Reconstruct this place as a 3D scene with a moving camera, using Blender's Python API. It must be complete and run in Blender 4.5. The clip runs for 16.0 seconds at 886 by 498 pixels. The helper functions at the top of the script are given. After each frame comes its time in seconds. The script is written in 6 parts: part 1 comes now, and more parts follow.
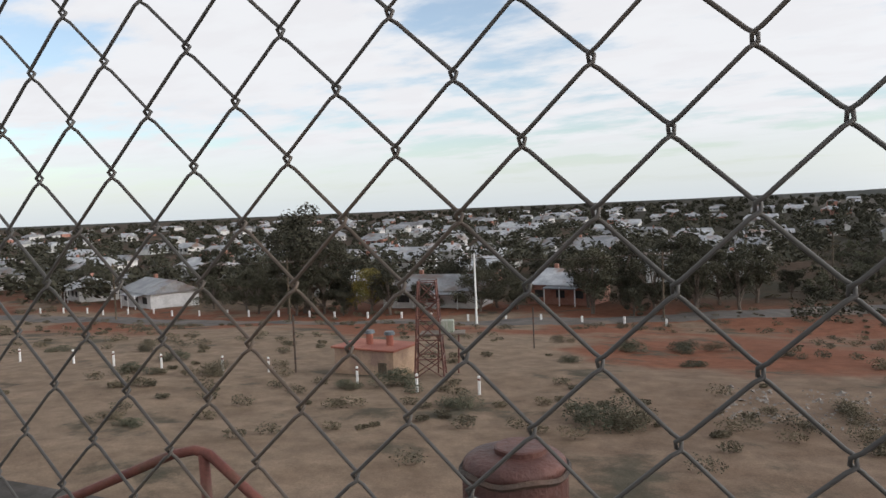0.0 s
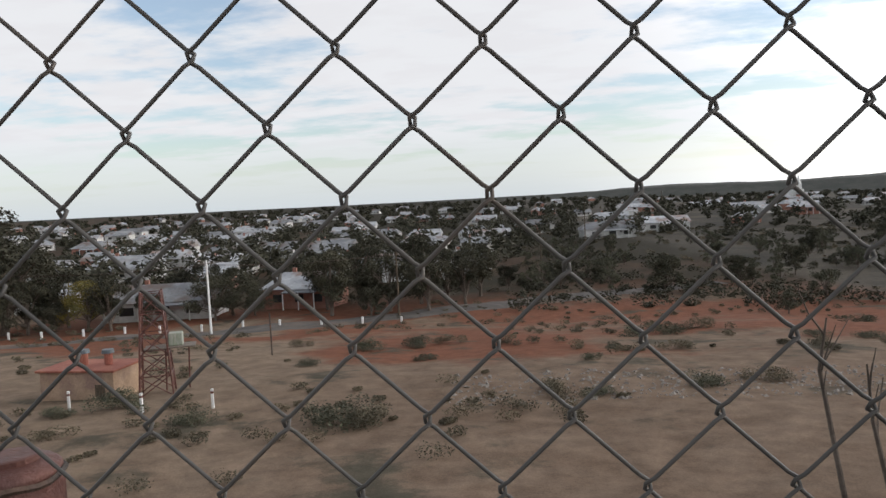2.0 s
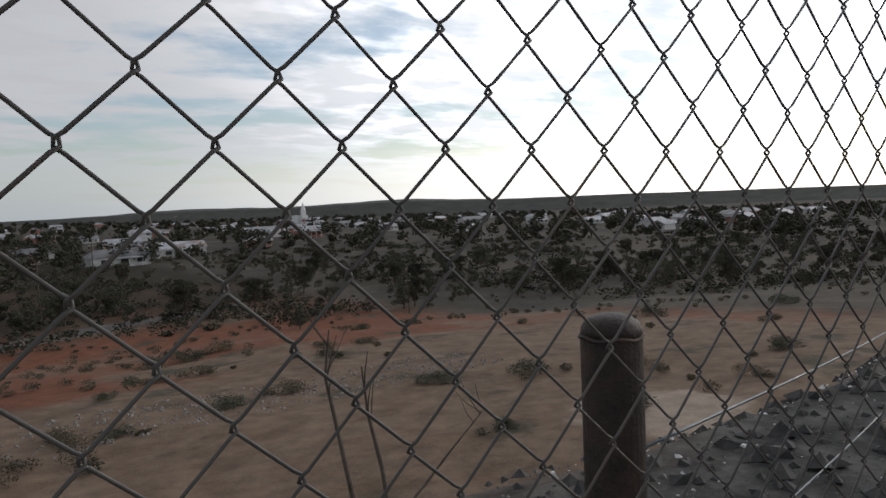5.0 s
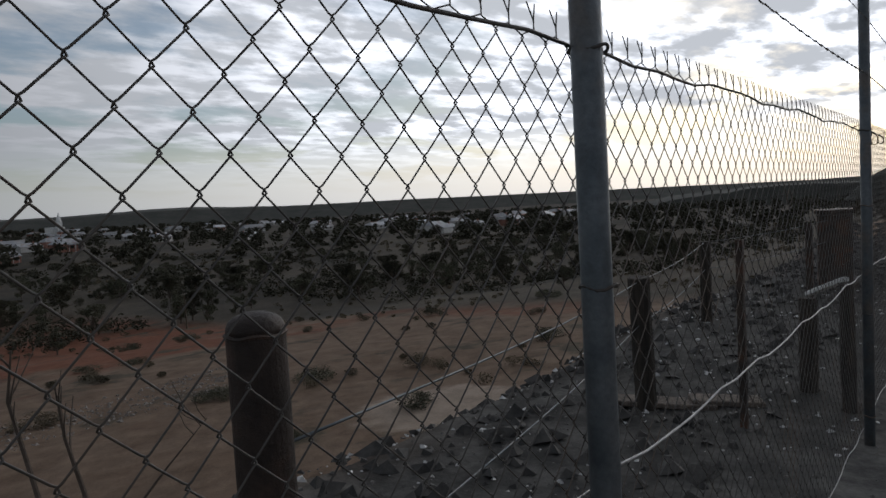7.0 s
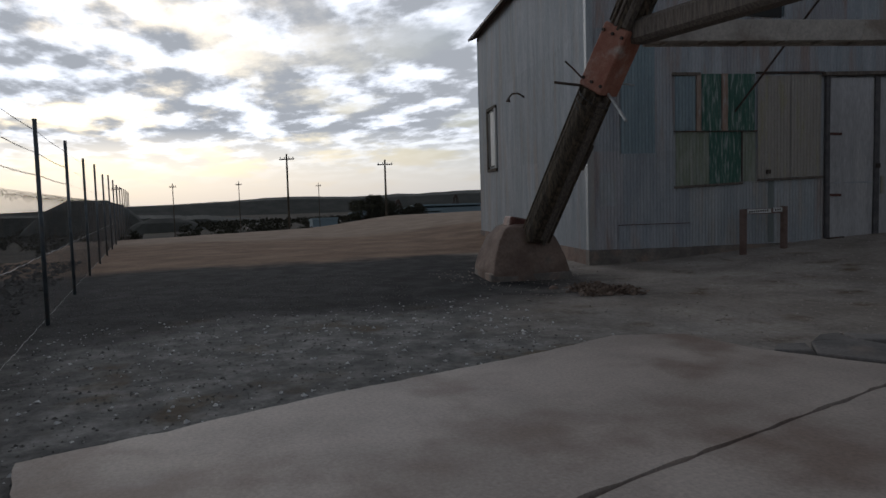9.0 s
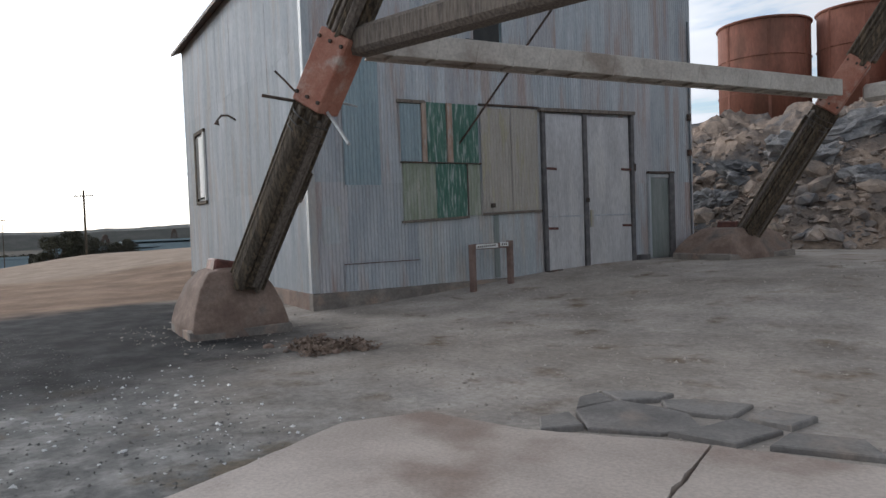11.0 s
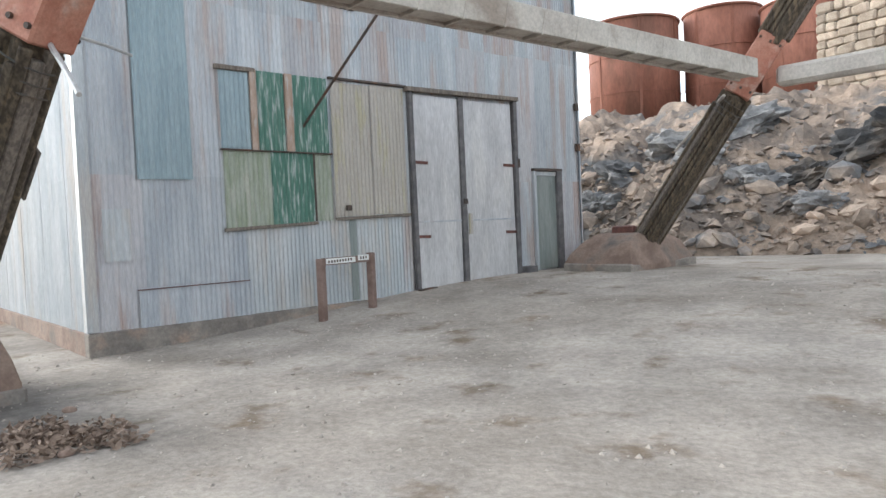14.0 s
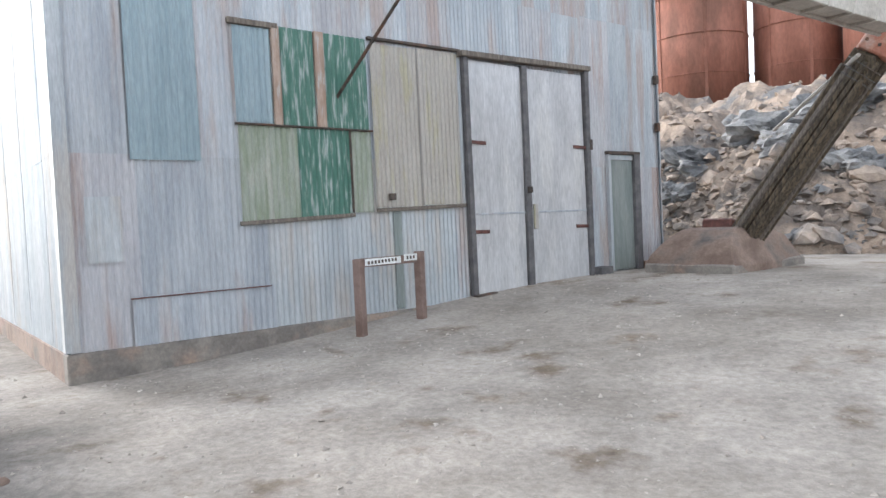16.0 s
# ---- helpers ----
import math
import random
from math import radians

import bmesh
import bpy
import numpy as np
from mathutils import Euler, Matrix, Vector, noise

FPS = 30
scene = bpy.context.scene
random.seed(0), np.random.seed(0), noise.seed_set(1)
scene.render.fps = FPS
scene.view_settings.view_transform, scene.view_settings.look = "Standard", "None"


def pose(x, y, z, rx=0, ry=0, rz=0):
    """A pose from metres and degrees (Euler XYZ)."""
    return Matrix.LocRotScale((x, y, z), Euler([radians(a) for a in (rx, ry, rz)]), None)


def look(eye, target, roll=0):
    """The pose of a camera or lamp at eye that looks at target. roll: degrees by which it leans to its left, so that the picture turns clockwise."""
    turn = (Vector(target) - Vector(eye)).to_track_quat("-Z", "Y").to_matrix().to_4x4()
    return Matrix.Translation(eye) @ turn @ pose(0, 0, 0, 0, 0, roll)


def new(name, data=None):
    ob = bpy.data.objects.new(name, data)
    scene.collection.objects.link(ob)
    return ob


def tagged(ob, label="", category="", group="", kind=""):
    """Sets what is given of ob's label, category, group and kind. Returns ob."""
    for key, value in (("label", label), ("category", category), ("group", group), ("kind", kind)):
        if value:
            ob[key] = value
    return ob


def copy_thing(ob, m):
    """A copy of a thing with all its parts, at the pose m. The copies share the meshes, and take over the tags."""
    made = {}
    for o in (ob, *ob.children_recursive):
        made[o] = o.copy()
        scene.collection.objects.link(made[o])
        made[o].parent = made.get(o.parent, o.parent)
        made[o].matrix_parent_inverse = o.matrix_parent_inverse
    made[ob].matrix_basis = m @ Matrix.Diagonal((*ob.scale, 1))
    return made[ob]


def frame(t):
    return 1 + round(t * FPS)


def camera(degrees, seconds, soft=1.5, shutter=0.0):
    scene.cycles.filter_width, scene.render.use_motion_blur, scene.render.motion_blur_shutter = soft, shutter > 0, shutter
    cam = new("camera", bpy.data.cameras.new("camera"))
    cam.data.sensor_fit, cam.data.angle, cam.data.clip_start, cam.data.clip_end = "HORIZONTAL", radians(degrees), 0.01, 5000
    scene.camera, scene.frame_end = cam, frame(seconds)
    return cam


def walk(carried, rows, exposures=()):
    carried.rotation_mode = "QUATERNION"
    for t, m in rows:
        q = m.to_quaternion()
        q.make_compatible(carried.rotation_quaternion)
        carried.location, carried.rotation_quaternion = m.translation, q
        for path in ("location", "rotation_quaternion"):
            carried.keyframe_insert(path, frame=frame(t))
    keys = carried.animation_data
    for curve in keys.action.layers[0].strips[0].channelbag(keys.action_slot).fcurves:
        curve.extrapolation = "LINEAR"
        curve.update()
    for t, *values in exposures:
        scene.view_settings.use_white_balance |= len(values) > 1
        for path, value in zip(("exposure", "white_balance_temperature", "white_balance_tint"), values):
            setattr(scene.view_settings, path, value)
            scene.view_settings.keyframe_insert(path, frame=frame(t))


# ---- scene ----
cam = camera(64.3, 16.0)
PATH = [
    (0, (-0.211, -0.337, 1.452), (-1.034, 1.482, 1.34), -2.4),
    (0.5, (-0.126, -0.338, 1.449), (-0.737, 1.564, 1.345), -2.0),
    (1, (-0.054, -0.343, 1.446), (-0.512, 1.601, 1.34), -1.9),
    (1.5, (0.013, -0.342, 1.447), (-0.289, 1.631, 1.324), -2.6),
    (2, (0.067, -0.34, 1.445), (-0.05, 1.652, 1.309), -2.8),
    (2.5, (0.082, -0.356, 1.449), (0.155, 1.637, 1.312), -2.8),
    (3, (0.084, -0.359, 1.459), (0.39, 1.613, 1.321), -2.9),
    (3.5, (0.077, -0.347, 1.459), (0.668, 1.558, 1.321), -2.9),
    (4, (0.07, -0.351, 1.454), (0.873, 1.476, 1.322), -2.9),
    (6.5, (0.065, -0.403, 1.442), (1.518, 0.965, 1.308), -2.9),
    (7, (0.203, -0.554, 1.43), (1.774, 0.677, 1.289), -3.3),
    (7.5, (0.355, -0.722, 1.428), (2.197, 0.042, 1.269), -2.1),
    (8, (0.54, -0.848, 1.48), (2.527, -0.7, 1.305), -1.5),
    (8.5, (0.844, -0.999, 1.459), (2.796, -1.408, 1.308), -1.6),
    (9, (1.312, -1.299, 1.491), (3.153, -2.066, 1.351), -1.6),
    (9.5, (1.809, -1.565, 1.602), (3.567, -2.51, 1.484), -1.3),
    (10, (2.211, -1.792, 1.607), (3.878, -2.893, 1.525), -1.5),
    (12.5, (3.759, -3.852, 1.423), (4.909, -5.485, 1.326), -2.5),
    (13, (4.107, -4.27, 1.459), (5.247, -5.911, 1.372), -2.6),
    (13.5, (4.504, -4.645, 1.481), (5.641, -6.289, 1.409), -2.7),
    (14, (4.865, -5.051, 1.514), (6.004, -6.693, 1.451), -2.6),
    (14.5, (5.264, -5.411, 1.503), (6.428, -7.037, 1.478), -2.7),
    (15, (5.583, -5.774, 1.494), (6.764, -7.388, 1.472), -2.7),
    (15.5, (6.031, -6.237, 1.469), (7.233, -7.835, 1.432), -2.6),
    (16, (6.395, -6.586, 1.485), (7.617, -8.168, 1.416), -2.7),
]
EXPOSURES = [
    (0.0, -0.14, 6550, 10), (2.5, -0.24, 6550, 10), (4.0, -0.45, 6450, 10), (6.3, -1.45, 6350, 10), (7.0, -1.7, 6200, 10), (8.0, -2.1, 6100, 10), (8.5, -2.2, 6080, 10), (9.0, -2.15, 6050, 10), (9.5, -1.8, 6050, 10), (10.0, -1.4, 6050, 10), (12.3, 0.80, 6350, 8), (13.5, 1.0, 6330, 7), (14.5, 1.06, 6270, 6), (15.0, 1.08, 6230, 7), (16.0, 1.3, 6170, 8),
]
walk(cam, [(t, look(eye, target, roll)) for t, eye, target, roll in PATH], EXPOSURES)

# ---------------------------------------------------------------- world and sun
SUN_AZ, SUN_EL = -86.0, 21.0          # heading in degrees (0 = +y, negative to the right) and height


def make_world():
    w = bpy.data.worlds.new("sky")
    scene.world = w
    w.use_nodes = True
    nt = w.node_tree
    N, Lk = nt.nodes, nt.links
    bg = N["Background"]
    sky = N.new("ShaderNodeTexSky")
    sky.sky_type = "NISHITA"
    sky.sun_disc = False
    sky.sun_elevation = radians(SUN_EL)
    sky.sun_rotation = radians(-SUN_AZ)
    sky.dust_density = 1.5
    tc = N.new("ShaderNodeTexCoord")
    sep = N.new("ShaderNodeSeparateXYZ")
    Lk.new(tc.outputs["Generated"], sep.inputs[0])

    def math_node(op, a, b=None, c=None):
        n = N.new("ShaderNodeMath")
        n.operation = op
        for i, v in enumerate((a, b, c)):
            if v is None:
                continue
            if isinstance(v, (int, float)):
                n.inputs[i].default_value = v
            else:
                Lk.new(v, n.inputs[i])
        return n.outputs[0]

    zc = math_node("MAXIMUM", sep.outputs[2], 0.0)
    zd = math_node("ADD", zc, 0.10)
    px = math_node("DIVIDE", sep.outputs[0], zd)
    py = math_node("DIVIDE", sep.outputs[1], zd)
    comb = N.new("ShaderNodeCombineXYZ")
    Lk.new(px, comb.inputs[0])
    Lk.new(py, comb.inputs[1])
    mp = N.new("ShaderNodeMapping")
    mp.inputs["Rotation"].default_value = (0, 0, radians(25))
    mp.inputs["Scale"].default_value = (0.75, 1.15, 1)
    Lk.new(comb.outputs[0], mp.inputs[0])
    n1 = N.new("ShaderNodeTexNoise")
    n1.inputs["Scale"].default_value = 0.95
    n1.inputs["Detail"].default_value = 9
    n1.inputs["Roughness"].default_value = 0.58
    Lk.new(mp.outputs[0], n1.inputs["Vector"])
    n2 = N.new("ShaderNodeTexNoise")
    n2.inputs["Scale"].default_value = 3.2
    n2.inputs["Detail"].default_value = 8
    n2.inputs["Roughness"].default_value = 0.55
    Lk.new(mp.outputs[0], n2.inputs["Vector"])
    # closeness to the sun
    s = Vector((-math.sin(radians(SUN_AZ)) * math.cos(radians(SUN_EL)), math.cos(radians(SUN_AZ)) * math.cos(radians(SUN_EL)), math.sin(radians(SUN_EL))))
    dot = N.new("ShaderNodeVectorMath")
    dot.operation = "DOT_PRODUCT"
    Lk.new(tc.outputs["Generated"], dot.inputs[0])
    dot.inputs[1].default_value = s
    near = N.new("ShaderNodeMapRange")
    near.interpolation_type = "SMOOTHSTEP"
    near.inputs[1].default_value, near.inputs[2].default_value = 0.1, 0.95
    near.inputs[3].default_value, near.inputs[4].default_value = 0.0, 1.0
    Lk.new(dot.outputs["Value"], near.inputs[0])
    # cloud cover: thin white veil with gaps, and grey undersides
    veil = N.new("ShaderNodeMapRange")
    veil.interpolation_type = "SMOOTHSTEP"
    veil.inputs[1].default_value, veil.inputs[2].default_value = 0.385, 0.52
    Lk.new(n1.outputs[0], veil.inputs[0])
    low = N.new("ShaderNodeMapRange")          # the veil fades to pale clear air at the horizon
    low.inputs[1].default_value, low.inputs[2].default_value = 0.01, 0.10
    Lk.new(sep.outputs[2], low.inputs[0])
    belly = N.new("ShaderNodeMapRange")
    belly.interpolation_type = "SMOOTHSTEP"
    belly.inputs[1].default_value, belly.inputs[2].default_value = 0.39, 0.57
    Lk.new(n2.outputs[0], belly.inputs[0])
    bellyk = math_node("MULTIPLY", belly.outputs[0], math_node("MULTIPLY_ADD", near.outputs[0], 0.50, 0.30))
    bellyk = math_node("MULTIPLY", bellyk, low.outputs[0])
    bright = math_node("MULTIPLY_ADD", math_node("POWER", near.outputs[0], 2.1), CLOUD_NEAR, CLOUD_BASE)
    lit = N.new("ShaderNodeVectorMath")
    lit.operation = "SCALE"
    lit.inputs[0].default_value = (0.975, 0.985, 1.03)
    Lk.new(bright, lit.inputs["Scale"])
    dark = N.new("ShaderNodeVectorMath")
    dark.operation = "SCALE"
    dark.inputs[0].default_value = (0.62, 0.645, 0.67)
    dark.inputs["Scale"].default_value = 1.65
    mixc = N.new("ShaderNodeMix")
    mixc.data_type = "RGBA"
    Lk.new(bellyk, mixc.inputs["Factor"])
    Lk.new(lit.outputs[0], mixc.inputs["A"])
    Lk.new(dark.outputs[0], mixc.inputs["B"])
    blue = N.new("ShaderNodeVectorMath")
    blue.operation = "MULTIPLY"
    Lk.new(sky.outputs[0], blue.inputs[0])
    blue.inputs[1].default_value = (SKY_K * 0.97, SKY_K * 0.99, SKY_K)
    mixs = N.new("ShaderNodeMix")
    mixs.data_type = "RGBA"
    vf = math_node("MULTIPLY_ADD", math_node("MULTIPLY", veil.outputs[0], low.outputs[0]), 0.85, 0.15)
    Lk.new(vf, mixs.inputs["Factor"])
    Lk.new(blue.outputs[0], mixs.inputs["A"])
    Lk.new(mixc.outputs["Result"], mixs.inputs["B"])
    # pale haze at the horizon, warmer towards the sun
    haze = N.new("ShaderNodeMapRange")
    haze.interpolation_type = "SMOOTHSTEP"
    haze.inputs[1].default_value, haze.inputs[2].default_value = 0.0, 0.10
    haze.inputs[3].default_value, haze.inputs[4].default_value = 0.75, 0.0
    Lk.new(sep.outputs[2], haze.inputs[0])
    hz = N.new("ShaderNodeMix")
    hz.data_type = "RGBA"
    hz.inputs["A"].default_value = (0.86, 0.95, 1.03, 1)
    hz.inputs["B"].default_value = (3.0, 2.95, 2.86, 1)
    Lk.new(near.outputs[0], hz.inputs["Factor"])
    mixh = N.new("ShaderNodeMix")
    mixh.data_type = "RGBA"
    Lk.new(haze.outputs[0], mixh.inputs["Factor"])
    Lk.new(mixs.outputs["Result"], mixh.inputs["A"])
    Lk.new(hz.outputs["Result"], mixh.inputs["B"])
    Lk.new(mixh.outputs["Result"], bg.inputs["Color"])
    over = N.new("ShaderNodeMapRange")
    over.interpolation_type = "SMOOTHSTEP"
    over.inputs[1].default_value, over.inputs[2].default_value = 0.36, 0.75
    over.inputs[3].default_value, over.inputs[4].default_value = 1.0, 0.5
    Lk.new(sep.outputs[2], over.inputs[0])
    Lk.new(over.outputs[0], bg.inputs["Strength"])
    sun = bpy.data.lights.new("sun", "SUN")
    sun.energy = 0.6
    sun.angle = radians(14)
    sun.color = (1.0, 0.95, 0.89)
    so = new("sun", sun)
    so.matrix_world = look(s * 50, (0, 0, 0))


CLOUD_BASE, CLOUD_NEAR, SKY_K = 0.95, 4.2, 0.22
make_world()


# ---------------------------------------------------------------- materials
def mat(name, c1, c2, scale=4.0, rough=0.85, metal=0.0, bump=0.3, fine=None, c3=None, scale3=0.8, lo=0.35, hi=0.65, bump_d=0.01, vary=0.0, stretch=(1, 1, 1), coords="Object"):
    m = bpy.data.materials.new(name)
    m.use_nodes = True
    nt = m.node_tree
    N, Lk = nt.nodes, nt.links
    b = N["Principled BSDF"]
    b.inputs["Roughness"].default_value = rough
    b.inputs["Metallic"].default_value = metal
    tc = N.new("ShaderNodeTexCoord")
    mp = N.new("ShaderNodeMapping")
    mp.inputs["Scale"].default_value = stretch
    if coords == "World":
        g = N.new("ShaderNodeNewGeometry")
        Lk.new(g.outputs["Position"], mp.inputs[0])
    else:
        Lk.new(tc.outputs[coords], mp.inputs[0])

    def noise_tex(s, d=6, r=0.6):
        n = N.new("ShaderNodeTexNoise")
        n.inputs["Scale"].default_value = s
        n.inputs["Detail"].default_value = d
        n.inputs["Roughness"].default_value = r
        Lk.new(mp.outputs[0], n.inputs["Vector"])
        return n.outputs[0]

    def mix(f, a, c):
        x = N.new("ShaderNodeMix")
        x.data_type = "RGBA"
        Lk.new(f, x.inputs["Factor"])
        for s, v in (("A", a), ("B", c)):
            if isinstance(v, tuple):
                x.inputs[s].default_value = (*v, 1)
            else:
                Lk.new(v, x.inputs[s])
        return x.outputs["Result"]

    def ramp(f, a, c):
        r = N.new("ShaderNodeMapRange")
        r.interpolation_type = "SMOOTHSTEP"
        r.inputs[1].default_value, r.inputs[2].default_value = a, c
        Lk.new(f, r.inputs[0])
        return r.outputs[0]

    col = mix(ramp(noise_tex(scale), lo, hi), c1, c2)
    if c3:
        col = mix(ramp(noise_tex(scale3, 4), 0.5, 0.68), col, c3)
    fn = noise_tex(fine or scale * 9, 5, 0.7)
    fm = N.new("ShaderNodeMix")
    fm.data_type = "RGBA"
    fm.blend_type = "MULTIPLY"
    fm.inputs["Factor"].default_value = 0.55
    Lk.new(col, fm.inputs["A"])
    cr = N.new("ShaderNodeMapRange")
    cr.inputs[1].default_value, cr.inputs[2].default_value = 0.25, 0.75
    cr.inputs[3].default_value, cr.inputs[4].default_value = 0.55, 1.45
    Lk.new(fn, cr.inputs[0])
    Lk.new(cr.outputs[0], fm.inputs["B"])
    col = fm.outputs["Result"]
    if vary:
        oi = N.new("ShaderNodeObjectInfo")
        vr = N.new("ShaderNodeMapRange")
        vr.inputs[3].default_value, vr.inputs[4].default_value = 1 - vary, 1 + vary
        Lk.new(oi.outputs["Random"], vr.inputs[0])
        vm = N.new("ShaderNodeMix")
        vm.data_type = "RGBA"
        vm.blend_type = "MULTIPLY"
        vm.inputs["Factor"].default_value = 1
        Lk.new(col, vm.inputs["A"])
        Lk.new(vr.outputs[0], vm.inputs["B"])
        col = vm.outputs["Result"]
    Lk.new(col, b.inputs["Base Color"])
    if bump:
        bp = N.new("ShaderNodeBump")
        bp.inputs["Strength"].default_value = bump
        bp.inputs["Distance"].default_value = bump_d
        Lk.new(fn, bp.inputs["Height"])
        Lk.new(bp.outputs[0], b.inputs["Normal"])
    return m


M_WIRE = mat("galvanised_wire", (0.075, 0.071, 0.067), (0.115, 0.107, 0.098), 2.5, 0.55, 0.35, 0.0, fine=4, c3=(0.14, 0.105, 0.08), scale3=3)
M_LINEWIRE = mat("bright_galvanised_wire", (0.42, 0.42, 0.42), (0.55, 0.55, 0.55), 20, 0.45, 0.3, 0.0)
M_POST = mat("galvanised_post", (0.10, 0.12, 0.135), (0.16, 0.18, 0.195), 8, 0.5, 0.5, 0.15, c3=(0.16, 0.15, 0.14), scale3=5)
M_RUST = mat("rusty_steel", (0.095, 0.038, 0.032), (0.175, 0.072, 0.054), 9, 0.5, 0.25, 0.5, c3=(0.08, 0.04, 0.035), scale3=3)
M_REDPIPE = mat("red_oxide_pipe", (0.13, 0.042, 0.032), (0.19, 0.065, 0.045), 12, 0.6, 0.1, 0.3, c3=(0.12, 0.06, 0.04), scale3=6)
M_DARKIRON = mat("dark_iron", (0.05, 0.04, 0.035), (0.10, 0.075, 0.06), 10, 0.65, 0.3, 0.5, c3=(0.16, 0.08, 0.05), scale3=4)
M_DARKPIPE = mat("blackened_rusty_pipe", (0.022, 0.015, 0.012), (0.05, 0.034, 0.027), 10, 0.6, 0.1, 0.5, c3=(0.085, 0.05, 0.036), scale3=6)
M_TIMBER = mat("old_timber", (0.048, 0.036, 0.026), (0.125, 0.098, 0.068), 6, 0.9, 0, 0.8, stretch=(4, 4, 0.5), c3=(0.17, 0.125, 0.08), scale3=3)
M_OLDPOST = mat("blackened_timber", (0.03, 0.026, 0.022), (0.07, 0.058, 0.047), 6, 0.9, 0, 0.8, stretch=(4, 4, 0.5))
M_BROKEN = mat("grey_broken_concrete", (0.15, 0.14, 0.132), (0.245, 0.228, 0.212), 1.6, 0.9, 0, 0.4, fine=30, c3=(0.27, 0.225, 0.19), scale3=1.1, vary=0.18, coords="World")
M_RUBBLE = mat("dark_slag_rubble", (0.03, 0.029, 0.028), (0.085, 0.08, 0.074), 4, 0.8, 0, 0.4, coords="World")
M_TIMBER2 = mat("grey_timber", (0.12, 0.10, 0.085), (0.24, 0.20, 0.165), 6, 0.9, 0, 0.8, stretch=(5, 5, 0.6))
M_CONC = mat("concrete", (0.33, 0.285, 0.25), (0.45, 0.40, 0.36), 1.2, 0.9, 0, 0.35, fine=28, c3=(0.24, 0.20, 0.175), scale3=0.7, coords="World")
M_SLAB = mat("slab_concrete", (0.37, 0.315, 0.275), (0.48, 0.415, 0.365), 0.9, 0.62, 0, 0.3, fine=35, c3=(0.26, 0.195, 0.16), scale3=0.55, coords="World")
M_FOOT = mat("footing_concrete", (0.17, 0.115, 0.09), (0.27, 0.195, 0.155), 2.2, 0.9, 0, 0.6, fine=22, c3=(0.12, 0.105, 0.095), scale3=1.1, coords="World")
M_BASE = mat("base_concrete", (0.16, 0.14, 0.125), (0.26, 0.23, 0.20), 2.5, 0.9, 0, 0.5, fine=25, c3=(0.36, 0.25, 0.19), scale3=1.2, coords="World")
M_IRON_W = mat("corrugated_iron", (0.34, 0.362, 0.392), (0.45, 0.465, 0.485), 1.4, 0.55, 0.25, 0.12, fine=24, c3=(0.37, 0.315, 0.295), scale3=0.9, vary=0.09, stretch=(3, 3, 0.35), coords="World")
M_IRON_P = mat("rust_tinted_iron", (0.37, 0.365, 0.385), (0.45, 0.44, 0.45), 1.4, 0.55, 0.2, 0.12, fine=24, c3=(0.38, 0.305, 0.28), scale3=1.3, vary=0.08, stretch=(3, 3, 0.35), coords="World")
M_DGREY = mat("dark_grey_paint", (0.085, 0.082, 0.085), (0.14, 0.13, 0.13), 6, 0.7, 0, 0.3, coords="World")
M_IRON_L = mat("pale_corrugated_iron", (0.36, 0.385, 0.405), (0.47, 0.485, 0.495), 1.4, 0.5, 0.2, 0.12, fine=24, c3=(0.42, 0.385, 0.355), scale3=0.8, vary=0.06, stretch=(3, 3, 0.35), coords="World")
M_IRON_G = mat("green_painted_iron", (0.05, 0.14, 0.105), (0.10, 0.20, 0.155), 5, 0.55, 0.1, 0.2, c3=(0.36, 0.40, 0.38), scale3=5, stretch=(4, 4, 0.5), coords="World")
M_IRON_O = mat("olive_painted_iron", (0.24, 0.275, 0.20), (0.32, 0.34, 0.29), 4, 0.6, 0.1, 0.2, c3=(0.38, 0.38, 0.33), scale3=3, stretch=(3, 3, 0.5), coords="World")
M_IRON_Y = mat("cream_painted_iron", (0.37, 0.335, 0.295), (0.42, 0.385, 0.345), 3, 0.6, 0.1, 0.2, c3=(0.385, 0.35, 0.25), scale3=2, stretch=(3, 3, 0.5), coords="World")
M_IRON_B = mat("blue_grey_iron", (0.24, 0.31, 0.34), (0.29, 0.36, 0.39), 2, 0.55, 0.2, 0.12, stretch=(3, 3, 0.35), coords="World")
M_OCHRE = mat("ochre_batten_paint", (0.33, 0.225, 0.17), (0.42, 0.32, 0.26), 5, 0.8, 0, 0.4, c3=(0.44, 0.42, 0.39), scale3=4, stretch=(4, 4, 0.6), coords="World")
M_IRON_D = mat("dull_green_grey_iron", (0.20, 0.225, 0.215), (0.27, 0.29, 0.275), 2, 0.6, 0.15, 0.12, stretch=(3, 3, 0.35), coords="World")
M_DOOR = mat("zinc_door_sheet", (0.44, 0.43, 0.43), (0.54, 0.53, 0.53), 1.6, 0.5, 0.25, 0.12, c3=(0.56, 0.545, 0.53), scale3=1.1, stretch=(2, 2, 0.4), coords="World")
M_TANK = mat("rusted_tank", (0.22, 0.085, 0.055), (0.30, 0.125, 0.085), 1.2, 0.8, 0.1, 0.3, c3=(0.17, 0.075, 0.05), scale3=0.5, stretch=(1, 1, 0.35), coords="World")
M_WHITE = mat("white_paint", (0.70, 0.70, 0.68), (0.80, 0.80, 0.78), 3, 0.6, 0, 0.1)
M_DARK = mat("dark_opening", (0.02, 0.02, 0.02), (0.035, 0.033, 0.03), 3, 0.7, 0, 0)
